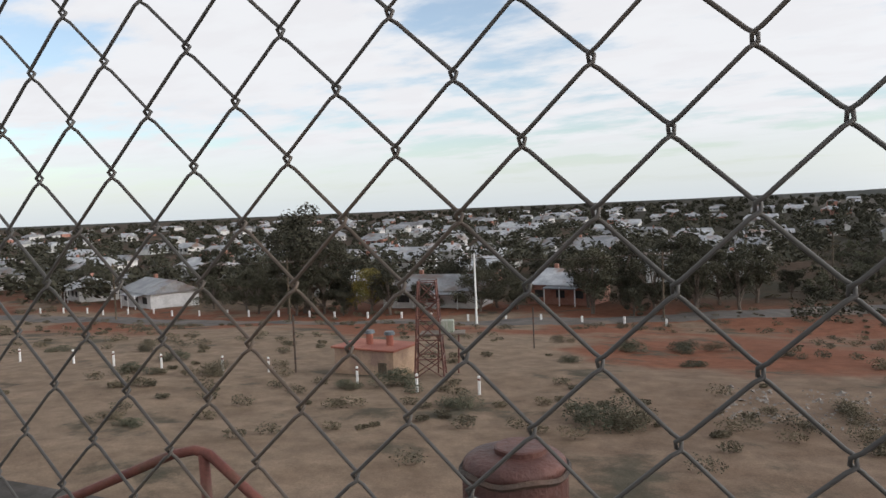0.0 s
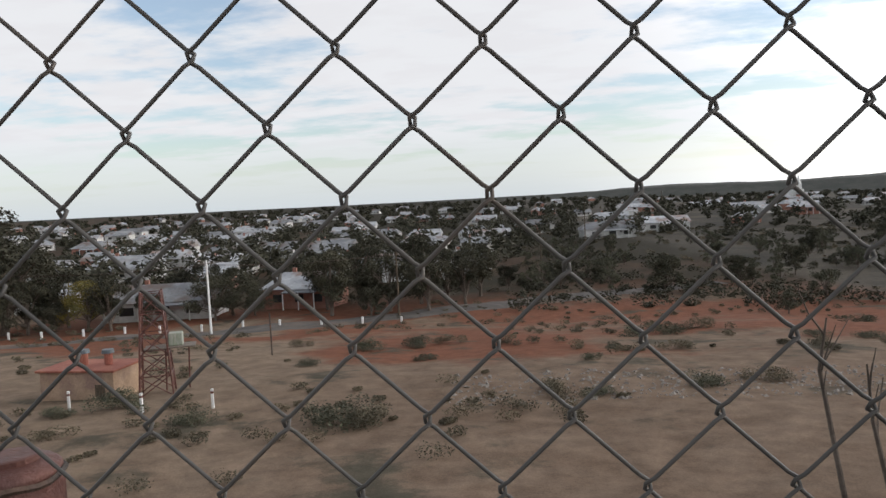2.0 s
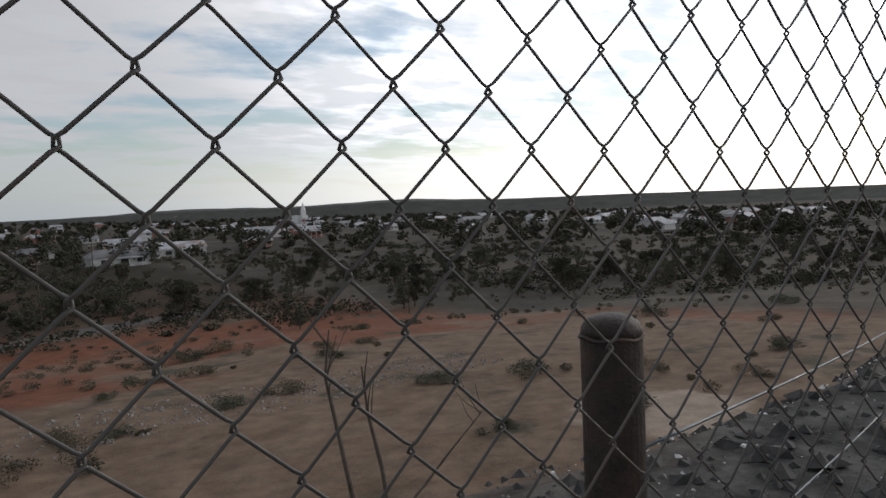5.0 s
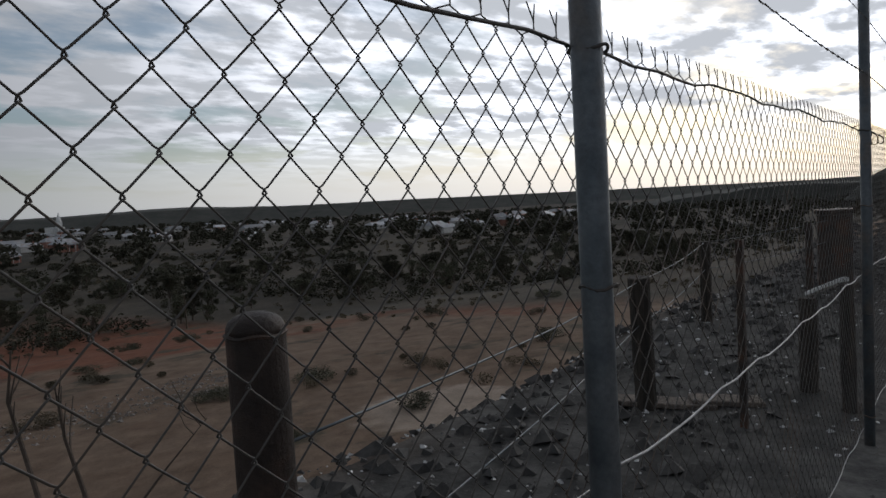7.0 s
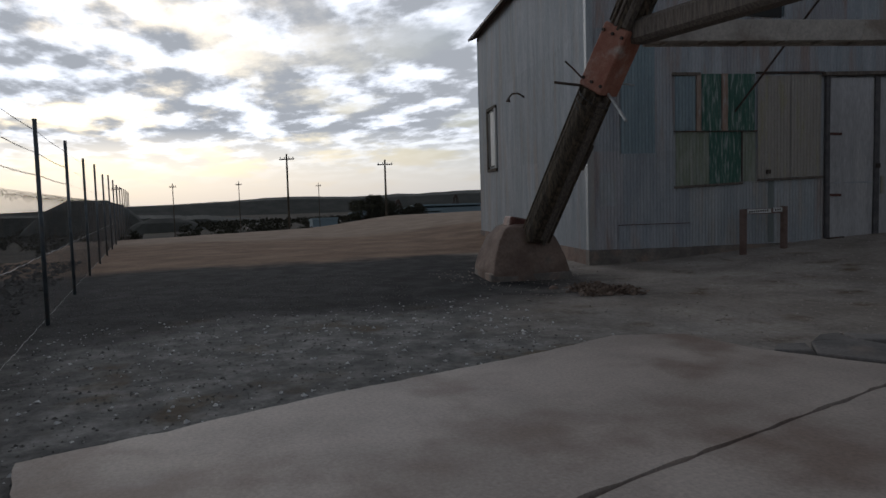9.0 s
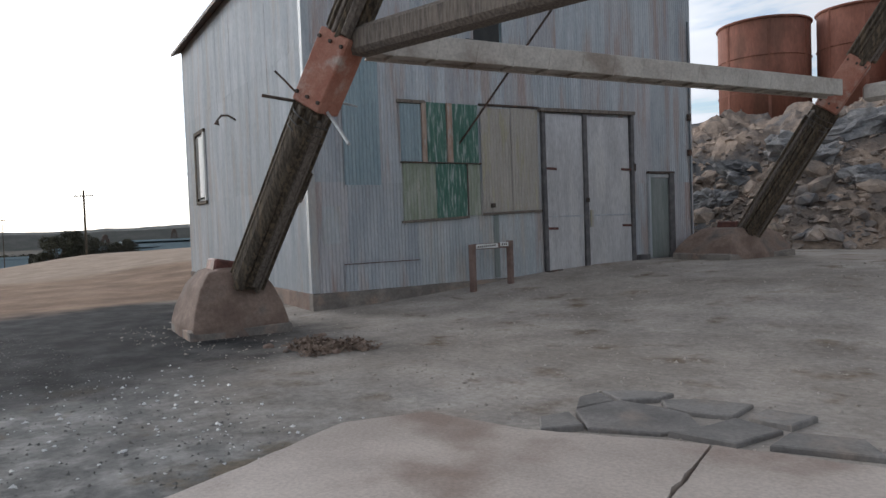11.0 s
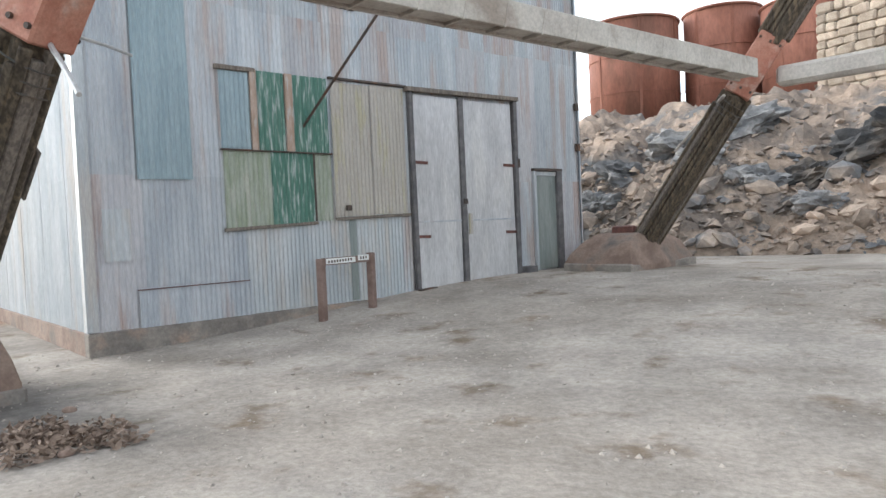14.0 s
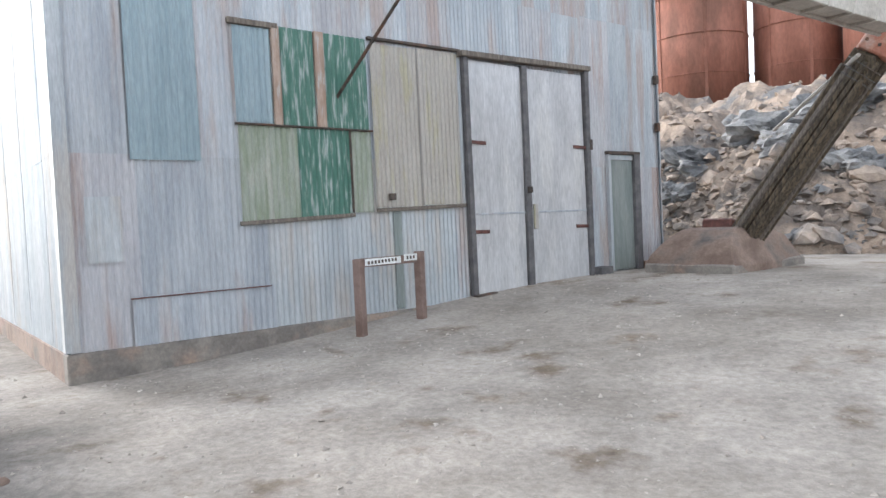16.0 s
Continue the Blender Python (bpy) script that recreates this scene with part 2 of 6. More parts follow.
M_ROCK = mat("rock", (0.19, 0.16, 0.14), (0.50, 0.39, 0.31), 1.1, 0.9, 0, 1.0, fine=9, c3=(0.16, 0.162, 0.17), scale3=0.45, coords="World", bump_d=0.05, vary=0.25)
M_BANK = mat("rocky_bank", (0.19, 0.155, 0.132), (0.44, 0.335, 0.26), 0.9, 0.95, 0, 1.0, fine=9, c3=(0.14, 0.138, 0.14), scale3=0.5, coords="World", bump_d=0.08)
M_CRAG = mat("black_rock", (0.022, 0.023, 0.026), (0.075, 0.072, 0.072), 1.6, 0.85, 0, 1.0, fine=9, c3=(0.17, 0.14, 0.115), scale3=0.9, coords="World", bump_d=0.06)
M_CRAG_G = mat("blue_grey_rock", (0.16, 0.162, 0.17), (0.36, 0.345, 0.335), 1.6, 0.85, 0, 1.0, fine=9, c3=(0.07, 0.07, 0.075), scale3=0.9, coords="World", bump_d=0.06)
M_WALLSTONE = mat("wall_stone", (0.34, 0.27, 0.21), (0.46, 0.38, 0.30), 3, 0.9, 0, 0.8, vary=0.25, coords="World", bump_d=0.03)
M_SHRUB = mat("grey_green_leaves", (0.055, 0.058, 0.036), (0.115, 0.112, 0.072), 2, 0.9, 0, 0, vary=0.25)
M_TREE = mat("dark_leaves", (0.036, 0.036, 0.022), (0.078, 0.072, 0.045), 1.5, 0.9, 0, 0, vary=0.3, coords="World")
M_YTREE = mat("golden_leaves", (0.20, 0.15, 0.03), (0.11, 0.10, 0.03), 0.5, 0.9, 0, 0, coords="World")
M_BARK = mat("bark", (0.09, 0.07, 0.055), (0.17, 0.135, 0.11), 6, 0.95, 0, 0.5)
M_GRASS = mat("dry_grass", (0.22, 0.165, 0.095), (0.33, 0.26, 0.16), 3, 0.95, 0, 0, coords="World")
M_LITTER = mat("dry_litter", (0.15, 0.105, 0.08), (0.30, 0.225, 0.175), 9, 0.95, 0, 0, coords="World")
M_HOUSEW = mat("house_walls", (0.50, 0.49, 0.47), (0.64, 0.63, 0.61), 0.6, 0.8, 0, 0, vary=0.16, coords="World")
M_HOUSER = mat("red_house_walls", (0.30, 0.13, 0.09), (0.40, 0.20, 0.15), 0.6, 0.8, 0, 0, vary=0.2, coords="World")
M_ROOF = mat("iron_roof", (0.25, 0.26, 0.28), (0.40, 0.41, 0.42), 0.4, 0.5, 0.2, 0, c3=(0.20, 0.14, 0.115), scale3=0.15, vary=0.45, coords="World")
M_HUT = mat("tan_render", (0.36, 0.245, 0.165), (0.45, 0.32, 0.225), 1, 0.9, 0, 0.3, c3=(0.30, 0.20, 0.16), scale3=0.6, coords="World")
M_HUTROOF = mat("red_roof", (0.30, 0.10, 0.07), (0.38, 0.15, 0.10), 1, 0.8, 0, 0.2, coords="World")
M_HILL = mat("far_scrub", (0.030, 0.034, 0.028), (0.052, 0.053, 0.045), 0.02, 0.95, 0, 0, fine=0.15, coords="World")
M_GRAVEL = mat("gravel_stone", (0.22, 0.19, 0.165), (0.36, 0.32, 0.28), 4, 0.8, 0, 0.3, vary=0.4, coords="World")
M_QUARTZ = mat("white_quartz", (0.6, 0.6, 0.6), (0.75, 0.74, 0.72), 9, 0.35, 0, 0.1)


def ground_material():
    m = bpy.data.materials.new("earth")
    m.use_nodes = True
    nt = m.node_tree
    N, Lk = nt.nodes, nt.links
    b = N["Principled BSDF"]
    b.inputs["Roughness"].default_value = 0.95
    b.inputs["Specular IOR Level"].default_value = 0.10
    g = N.new("ShaderNodeNewGeometry")
    sep = N.new("ShaderNodeSeparateXYZ")
    Lk.new(g.outputs["Position"], sep.inputs[0])

    def tex(s, d=6, r=0.6):
        n = N.new("ShaderNodeTexNoise")
        n.inputs["Scale"].default_value = s
        n.inputs["Detail"].default_value = d
        n.inputs["Roughness"].default_value = r
        Lk.new(g.outputs["Position"], n.inputs["Vector"])
        return n.outputs[0]

    def ramp(f, a, c, u=0.0, v=1.0):
        r = N.new("ShaderNodeMapRange")
        r.interpolation_type = "SMOOTHSTEP"
        r.inputs[1].default_value, r.inputs[2].default_value = a, c
        r.inputs[3].default_value, r.inputs[4].default_value = u, v
        Lk.new(f, r.inputs[0])
        return r.outputs[0]

    def mm(op, a, c):
        n = N.new("ShaderNodeMath")
        n.operation = op
        for i, v in enumerate((a, c)):
            if isinstance(v, (int, float)):
                n.inputs[i].default_value = v
            else:
                Lk.new(v, n.inputs[i])
        return n.outputs[0]

    def mix(f, a, c, blend="MIX"):
        x = N.new("ShaderNodeMix")
        x.data_type = "RGBA"
        x.blend_type = blend
        if isinstance(f, float):
            x.inputs["Factor"].default_value = f
        else:
            Lk.new(f, x.inputs["Factor"])
        for s, v in (("A", a), ("B", c)):
            if isinstance(v, tuple):
                x.inputs[s].default_value = (*v, 1)
            else:
                Lk.new(v, x.inputs[s])
        return x.outputs["Result"]

    X, Y = sep.outputs[0], sep.outputs[1]
    big, mid, fine = tex(0.035, 5), tex(0.5, 6), tex(14, 4, 0.75)
    edge = mm("ADD", Y, mm("MULTIPLY", tex(0.35, 4), 2.0))
    # yard: pale packed gravel
    yard = mix(ramp(mid, 0.35, 0.65), (0.305, 0.270, 0.236), (0.39, 0.350, 0.312))
    yard = mix(ramp(tex(1.3, 5), 0.55, 0.72), yard, (0.195, 0.152, 0.115))
    # dark slag and gravel along the fence and on the bank below it
    slag = mix(ramp(tex(3.0, 5), 0.35, 0.7), (0.145, 0.143, 0.138), (0.30, 0.292, 0.275))
    slag = mix(ramp(tex(0.8, 5), 0.54, 0.66), slag, (0.15, 0.125, 0.095))
    # dark slag from the fence outwards, deepened in colour for the bank's shade
    slag = mix(ramp(mm("ADD", Y, mm("MULTIPLY", tex(0.7, 4), 0.8)), -0.5, 0.9), slag, mix(ramp(tex(3.0, 5), 0.35, 0.7), (0.055, 0.054, 0.052), (0.13, 0.126, 0.118)))
    # slag towards the fence in the yard
    edge2 = mm("ADD", mm("ADD", Y, mm("MULTIPLY", X, -0.06)), mm("MULTIPLY", tex(0.5, 4), 3.0))
    near = mix(ramp(edge2, -6.6, -3.2), yard, slag)
    # near-black band across the yard between fence and footing
    black_band = mix(ramp(tex(2.0, 5), 0.35, 0.7), (0.030, 0.030, 0.031), (0.075, 0.074, 0.073))
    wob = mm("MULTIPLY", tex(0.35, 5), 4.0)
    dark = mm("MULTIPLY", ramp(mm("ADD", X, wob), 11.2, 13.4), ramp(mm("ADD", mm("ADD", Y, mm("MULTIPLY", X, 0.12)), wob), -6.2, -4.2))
    near = mix(dark, near, black_band)
    # far end of the yard is pale sand
    sand = mix(ramp(mid, 0.3, 0.7), (0.22, 0.145, 0.10), (0.31, 0.215, 0.152))
    sand = mix(ramp(mm("ADD", X, mm("MULTIPLY", tex(0.15, 4), 10.0)), 34.0, 38.0), sand, (0.36, 0.275, 0.21))
    near = mix(ramp(mm("ADD", X, mm("MULTIPLY", tex(0.25, 4), 5.0)), 20.5, 22.5), near, sand)
    # plain below: sandy brown with red patches and scrub
    plain = mix(ramp(mid, 0.3, 0.7), (0.160, 0.110, 0.077), (0.208, 0.150, 0.109))
    plain = mix(ramp(mm("ADD", X, mm("MULTIPLY", tex(0.08, 4), 14.0)), 4.0, -12.0), plain, mix(ramp(mid, 0.3, 0.7), (0.185, 0.133, 0.094), (0.24, 0.178, 0.128)))
    red = mm("MULTIPLY", ramp(mm("ADD", big, mm("MULTIPLY", ramp(Y, 30.0, 75.0), 0.10)), 0.50, 0.60), ramp(mm("ADD", Y, mm("MULTIPLY", X, 0.25)), 30.0, 42.0))
    plain = mix(red, plain, (0.185, 0.078, 0.047))
    plain = mix(ramp(tex(0.16, 6, 0.65), 0.54, 0.66), plain, (0.085, 0.074, 0.054))
    far = mix(ramp(tex(0.02, 6, 0.7), 0.4, 0.6), (0.034, 0.030, 0.019), (0.075, 0.048, 0.032))
    plain = mix(ramp(mm("ADD", Y, mm("MULTIPLY", tex(0.03, 5), 60.0)), 120.0, 165.0), plain, far)
    plain = mix(ramp(mm("ADD", mm("ADD", X, mm("MULTIPLY", Y, 0.5)), mm("MULTIPLY", tex(0.03, 5), 40.0)), 130.0, 175.0), plain, (0.034, 0.029, 0.019))
    pale = N.new("ShaderNodeVectorMath")
    pale.operation = "DISTANCE"
    Lk.new(g.outputs["Position"], pale.inputs[0])
    pale.inputs[1].default_value = (22.0, 17.0, -7.0)
    plain = mix(ramp(mm("ADD", pale.outputs["Value"], mm("MULTIPLY", tex(0.5, 4), 4.0)), 6.0, 4.6), plain, (0.34, 0.275, 0.22))
    col = mix(ramp(edge, 2.8, 5.0), near, plain)
    col = mix(ramp(mm("ADD", X, mm("MULTIPLY", mm("MINIMUM", Y, 0.0), 0.6)), 50.0, 60.0), col, mix(ramp(tex(0.03, 5), 0.35, 0.65), (0.055, 0.05, 0.042), (0.10, 0.085, 0.066)))
    col = mix(0.5, col, ramp(fine, 0.25, 0.75, 0.6, 1.4), "MULTIPLY")
    col = mix(0.6, col, ramp(tex(0.9, 7, 0.7), 0.3, 0.7, 0.65, 1.3), "MULTIPLY")
    Lk.new(col, b.inputs["Base Color"])
    bp = N.new("ShaderNodeBump")
    bp.inputs["Strength"].default_value = 0.45
    bp.inputs["Distance"].default_value = 0.03
    Lk.new(mm("ADD", fine, tex(3, 4)), bp.inputs["Height"])
    Lk.new(bp.outputs[0], b.inputs["Normal"])
    return m


M_GROUND = ground_material()


# ---------------------------------------------------------------- mesh helpers
def add_box(bm, size, m=None, bevel=0.0):
    r = bmesh.ops.create_cube(bm, size=1.0)
    vs = r["verts"]
    bmesh.ops.scale(bm, vec=size, verts=vs)
    if bevel:
        es = list({e for v in vs for e in v.link_edges})
        out = bmesh.ops.bevel(bm, geom=es, offset=bevel, segments=1, affect="EDGES")
        vs = list({v for f in out["faces"] for v in f.verts} | {v for v in vs if v.is_valid})
    if m is not None:
        bmesh.ops.transform(bm, matrix=m, verts=vs)
    return vs


def add_tube(bm, pts, r, n=8, cap=True):
    """A round bar along pts; r is one radius or one for each point."""
    pts = [Vector(p) for p in pts]
    rs = r if isinstance(r, (list, tuple)) else [r] * len(pts)
    rings = []
    up = None
    for i, p in enumerate(pts):
        d = (pts[min(i + 1, len(pts) - 1)] - pts[max(i - 1, 0)]).normalized()
        if up is None:
            up = Vector((0, 0, 1)) if abs(d.z) < 0.9 else Vector((1, 0, 0))
        a = d.cross(up).normalized()
        up = a.cross(d).normalized()
        rings.append([bm.verts.new(p + (a * math.cos(2 * math.pi * k / n) + up * math.sin(2 * math.pi * k / n)) * rs[i]) for k in range(n)])
    for q, s in zip(rings, rings[1:]):
        for k in range(n):
            bm.faces.new((q[k], q[(k + 1) % n], s[(k + 1) % n], s[k]))
    if cap and n > 2:
        bm.faces.new(rings[0][::-1])
        bm.faces.new(rings[-1])


def add_prism(bm, outline, z0, z1):
    """A flat piece with the given outline (anticlockwise), from z0 to z1."""
    a = [bm.verts.new((x, y, z0)) for x, y in outline]
    c = [bm.verts.new((x, y, z1)) for x, y in outline]
    bm.faces.new(a[::-1])
    bm.faces.new(c)
    n = len(a)
    for i in range(n):
        bm.faces.new((a[i], a[(i + 1) % n], c[(i + 1) % n], c[i]))


def mesh_of(name, bm, material, smooth=False):
    me = bpy.data.meshes.new(name)
    bm.to_mesh(me)
    bm.free()
    me.materials.append(material)
    if smooth:
        for p in me.polygons:
            p.use_smooth = True
    return me


def part(name, bm, material, parent, label="", smooth=False, kind=""):
    ob = new(name, mesh_of(name, bm, material, smooth))
    ob.parent = parent
    tagged(ob, label, kind=kind)
    return ob


def piece(name, me, parent, m):
    ob = new(name, me)
    ob.parent = parent
    ob.matrix_basis = m
    return ob


def thing(name, label, category, m=None, group="", kind=""):
    ob = new(name)
    ob.empty_display_size = 0.2
    if m is not None:
        ob.matrix_basis = m
    return tagged(ob, label, category, group, kind)


def solid(name, bm, material, label, category, m=None, group="", kind="", smooth=False):
    ob = new(name, mesh_of(name, bm, material, smooth))
    if m is not None:
        ob.matrix_basis = m
    return tagged(ob, label, category, group, kind)


def lerp_table(x, table):
    if x <= table[0][0]:
        return table[0][1]
    for (a, u), (c, v) in zip(table, table[1:]):
        if x <= c:
            k = (x - a) / (c - a)
            return u + (v - u) * k
    return table[-1][1]


def smooth01(x, a, c):
    k = min(1.0, max(0.0, (x - a) / (c - a)))
    return k * k * (3 - 2 * k)


FALL = ((2.3, 0.0), (2.8, -0.6), (6.5, -5.0), (12, -6.5), (25, -7.5), (38, -8.3), (60, -10.4), (85, -13.7), (130, -15.0), (320, -15.5), (1000, -11.0), (3200, 4.0))


def height(x, y):
    n = noise.noise((x * 0.3, y * 0.3, 0.0))
    yard = 0.5 * smooth01(-y, 9.5, 18.0) * smooth01(x, -4.0, 6.0)
    yard += 0.02 * n
    yard -= 5.0 * smooth01(x + 0.6 * max(-45.0, min(0.0, y)), 37.0, 62.0) + 9.0 * smooth01(x, 95.0, 300.0) + 16.0 * smooth01(x, 300.0, 1500.0)
    d = y + 0.30 * max(0.0, x - 25.0) + 0.30 * max(0.0, -x - 45.0)
    d = d if y > 2.0 else y
    e = d - 0.35 * n - 0.5 * noise.noise((x * 0.11, 3.0, 0.0)) - 0.02 * max(0.0, x - 6.0)
    low = lerp_table(e, FALL) - 16.0 * smooth01(x, 150.0, 1300.0)
    if y > 14:
        low += 0.35 * noise.noise((x * 0.09, y * 0.09, 4.0)) + 0.12 * noise.noise((x * 0.5, y * 0.5, 1.0))
    k = smooth01(y, 1.6, 3.2)
    return yard * (1 - k) + min(low, yard + low * 0.2) * k


def build_ground():
    n = 380
    s = 9.0
    k = math.asinh(3600 / s)
    cs = [s * math.sinh(k * (2 * i / n - 1)) for i in range(n + 1)]
    verts = [(x + 4, y, height(x + 4, y)) for y in cs for x in cs]
    faces = [(j * (n + 1) + i, j * (n + 1) + i + 1, (j + 1) * (n + 1) + i + 1, (j + 1) * (n + 1) + i) for j in range(n) for i in range(n)]
    me = bpy.data.meshes.new("ground")
    me.from_pydata(verts, [], faces)
    for p in me.polygons:
        p.use_smooth = True
    me.materials.append(M_GROUND)
    tagged(new("ground", me), "gravel yard above a red and sandy scrub plain", "ground", kind="structure")


build_ground()

# ---------------------------------------------------------------- the corrugated iron shed
C = Vector((13.91, -9.93, 0.0))
U = Vector((-0.242, -0.970, 0.0)).normalized()
L = Vector((0.970, -0.242, 0.0)).normalized()
FRONT = Matrix.Translation(C) @ Matrix(((U.x, L.x, 0, 0), (U.y, L.y, 0, 0), (0, 0, 1, 0), (0, 0, 0, 1)))   # x along the front, y into the shed
LEFT = Matrix.Translation(C) @ Matrix(((L.x, U.x, 0, 0), (L.y, U.y, 0, 0), (0, 0, 1, 0), (0, 0, 0, 1)))    # x along the side, y into the shed
FW, SD, EAVE, RIDGE = 10.4, 11.15, 7.32, 9.6


def sheet_mesh(name, w, h, material, pitch=0.0762, amp=0.009):
    n = max(2, round(w / pitch * 6))
    verts, faces = [], []
    for i in range(n + 1):
        x = w * i / n
        y = -amp * (1 + math.cos(2 * math.pi * x / pitch))
        for z in (0.0, h * 0.5, h):
            verts.append((x, y, z))
    for i in range(n):
        for j in (0, 1):
            a = i * 3 + j
            faces.append((a, a + 3, a + 4, a + 1))
    me = bpy.data.meshes.new(name)
    me.from_pydata(verts, [], faces)
    for p in me.polygons:
        p.use_smooth = True
    me.materials.append(material)
    return me


def build_shed():
    shed = thing("corrugated_shed", "tall shed of weathered corrugated iron on a concrete base", "shed")

    def wall(name, size, m, label=""):
        bm = bmesh.new()
        add_box(bm, size, m)
        return part(name, bm, M_IRON_B, shed, label)

    t = 0.12
    front = wall("front_wall", (FW, t, EAVE - 0.3), FRONT @ pose(FW / 2, t / 2 + 0.012, (EAVE + 0.3) / 2))
    side = wall("side_wall", (SD, t, EAVE - 0.3), LEFT @ pose(SD / 2, t / 2 + 0.012, (EAVE + 0.3) / 2))
    wall("back_wall", (FW, t, EAVE - 0.3), FRONT @ pose(FW / 2, SD - t / 2, (EAVE + 0.3) / 2))
    wall("far_side_wall", (SD - 0.3, t, EAVE - 0.3), FRONT @ pose(FW - t / 2, SD / 2, (EAVE + 0.3) / 2, 0, 0, 90))
    # gables over front and back
    for y in (0.0, SD - 0.15):
        bm = bmesh.new()
        vs = [bm.verts.new(FRONT @ Vector(p)) for p in ((0, y, EAVE), (FW, y, EAVE), (FW / 2, y, RIDGE), (0, y + t, EAVE), (FW, y + t, EAVE), (FW / 2, y + t, RIDGE))]
        for f in ((0, 1, 2), (5, 4, 3), (0, 3, 4, 1), (1, 4, 5, 2), (2, 5, 3, 0)):
            bm.faces.new([vs[i] for i in f])
        part("gable", bm, M_IRON_W, shed)
    # roof slopes and the barge over the side
    for sgn in (0, 1):
        bm = bmesh.new()
        x0 = -0.3 if sgn == 0 else FW + 0.3
        z0 = EAVE - 0.3 * (RIDGE - EAVE) / (FW / 2)
        vs = [bm.verts.new(FRONT @ Vector(p)) for p in ((x0, -0.25, z0), (FW / 2, -0.25, RIDGE), (FW / 2, SD + 0.25, RIDGE), (x0, SD + 0.25, z0))]
        up = [bm.verts.new(v.co + Vector((0, 0, 0.09))) for v in vs]
        for f in ((0, 1, 2, 3), (7, 6, 5, 4), (0, 4, 5, 1), (1, 5, 6, 2), (2, 6, 7, 3), (3, 7, 4, 0)):
            bm.faces.new([(vs + up)[i] for i in f])
        bmesh.ops.recalc_face_normals(bm, faces=bm.faces)
        part("roof_slope", bm, M_DARKIRON, shed, "dark weathered iron roof slope")
    # concrete plinth
    bm = bmesh.new()
    add_box(bm, (FW + 0.06, 0.2, 0.75), FRONT @ pose(FW / 2, 0.07, -0.05), 0.015)
    part("plinth", bm, M_BASE, shed, "stained concrete plinth")
    bm = bmesh.new()
    add_box(bm, (SD, 0.2, 0.75), LEFT @ pose(SD / 2 + 0.14, 0.07, -0.05), 0.015)
    part("plinth", bm, M_FOOT, shed, "reddish concrete plinth")
    # sheets of iron
    rng = random.Random(4)
    sw = FW / 14
    rows = ((0.3, 2.15), (2.4, 2.6), (4.95, 2.37))
    fmesh = {h: sheet_mesh("sheet", sw + 0.04, h, M_IRON_W, sw / 10) for _, h in rows}
    lmesh = {h: sheet_mesh("sheet", sw + 0.04, h, M_IRON_L, sw / 10) for _, h in rows}
    pink = {h: sheet_mesh("sheet", sw + 0.04, h, M_IRON_P, sw / 10) for _, h in rows}
    for r, (z, h) in enumerate(rows):
        for i in range(14):
            x = i * sw
            if r == 2 and 3.7 < x + 0.4 < 4.7:
                continue
            piece("sheet", lmesh[h] if r == 0 and 3 <= i <= 6 else pink[h] if (i * 7 + r * 3) % 5 < 2 else fmesh[h], front, FRONT @ pose(x + 0.01, -0.004 * r - 0.0012 * (i % 2), z + rng.uniform(-0.03, 0.03), 0, rng.uniform(-0.15, 0.15), 0))
        for i in range(15):
            x = i * sw
            piece("sheet", lmesh[h], side, LEFT @ pose(x - 0.01, -0.004 * r - 0.0012 * (i % 2), z + rng.uniform(-0.03, 0.03), 0, rng.uniform(-0.15, 0.15), 0))
    for r, (z, h) in enumerate(rows[2:]):
        piece("sheet", sheet_mesh("sheet", sw + 0.04, h - 1.35, M_IRON_W), front, FRONT @ pose(5 * sw, -0.008, z + 1.3))
        piece("sheet", sheet_mesh("sheet", sw + 0.04, 0.3, M_IRON_W), front, FRONT @ pose(5 * sw, -0.008, z))

    def patch(x0, x1, z0, z1, material, label, y=-0.024):
        me = sheet_mesh("patch_sheet", x1 - x0, z1 - z0, material)
        ob = piece("patch_sheet", me, front, FRONT @ pose(x0, y, z0))
        tagged(ob, label)

    patch(0.70, 1.47, 2.35, 5.6, M_IRON_B, "blue-grey patch sheet")
    patch(1.92, 2.40, 2.82, 3.97, M_IRON_B, "grey patch sheet")
    patch(2.53, 2.98, 2.80, 4.02, M_IRON_G, "green painted sheet")
    patch(3.14, 3.78, 2.80, 4.02, M_IRON_G, "green painted sheet")
    patch(1.93, 2.70, 1.63, 2.80, M_IRON_O, "faded olive painted sheet")
    patch(2.70, 3.46, 1.66, 2.80, M_IRON_G, "green painted sheet", -0.03)
    patch(3.46, 3.80, 1.70, 2.80, M_IRON_O, "faded olive painted sheet")
    patch(3.84, 4.62, 1.76, 3.98, M_IRON_Y, "cream painted sheet")
    patch(4.62, 5.36, 1.78, 4.00, M_IRON_Y, "cream painted sheet with yellow stains", -0.03)
    patch(0.22, 0.58, 1.25, 1.95, M_IRON_L, "pale patch sheet")
    for i in range(2):
        patch(0.64 + 0.83 * i, 1.47 + 0.83 * i, 0.32, 0.86, M_IRON_W, "short lower sheet", -0.02)

    def bar(name, x0, z0, x1, z1, w, material, d=0.05, y=-0.045, label=""):
        a, c = Vector((x0, y, z0)), Vector((x1, y, z1))
        ln = (c - a).length
        ang = math.degrees(math.atan2(z1 - z0, x1 - x0))
        bm = bmesh.new()
        add_box(bm, (ln, d, w), FRONT @ pose(*((a + c) / 2), 0, -ang, 0), 0.006)
        return part(name, bm, material, front, label)

    bar("batten", 1.86, 4.01, 2.50, 4.01, 0.07, M_TIMBER2)
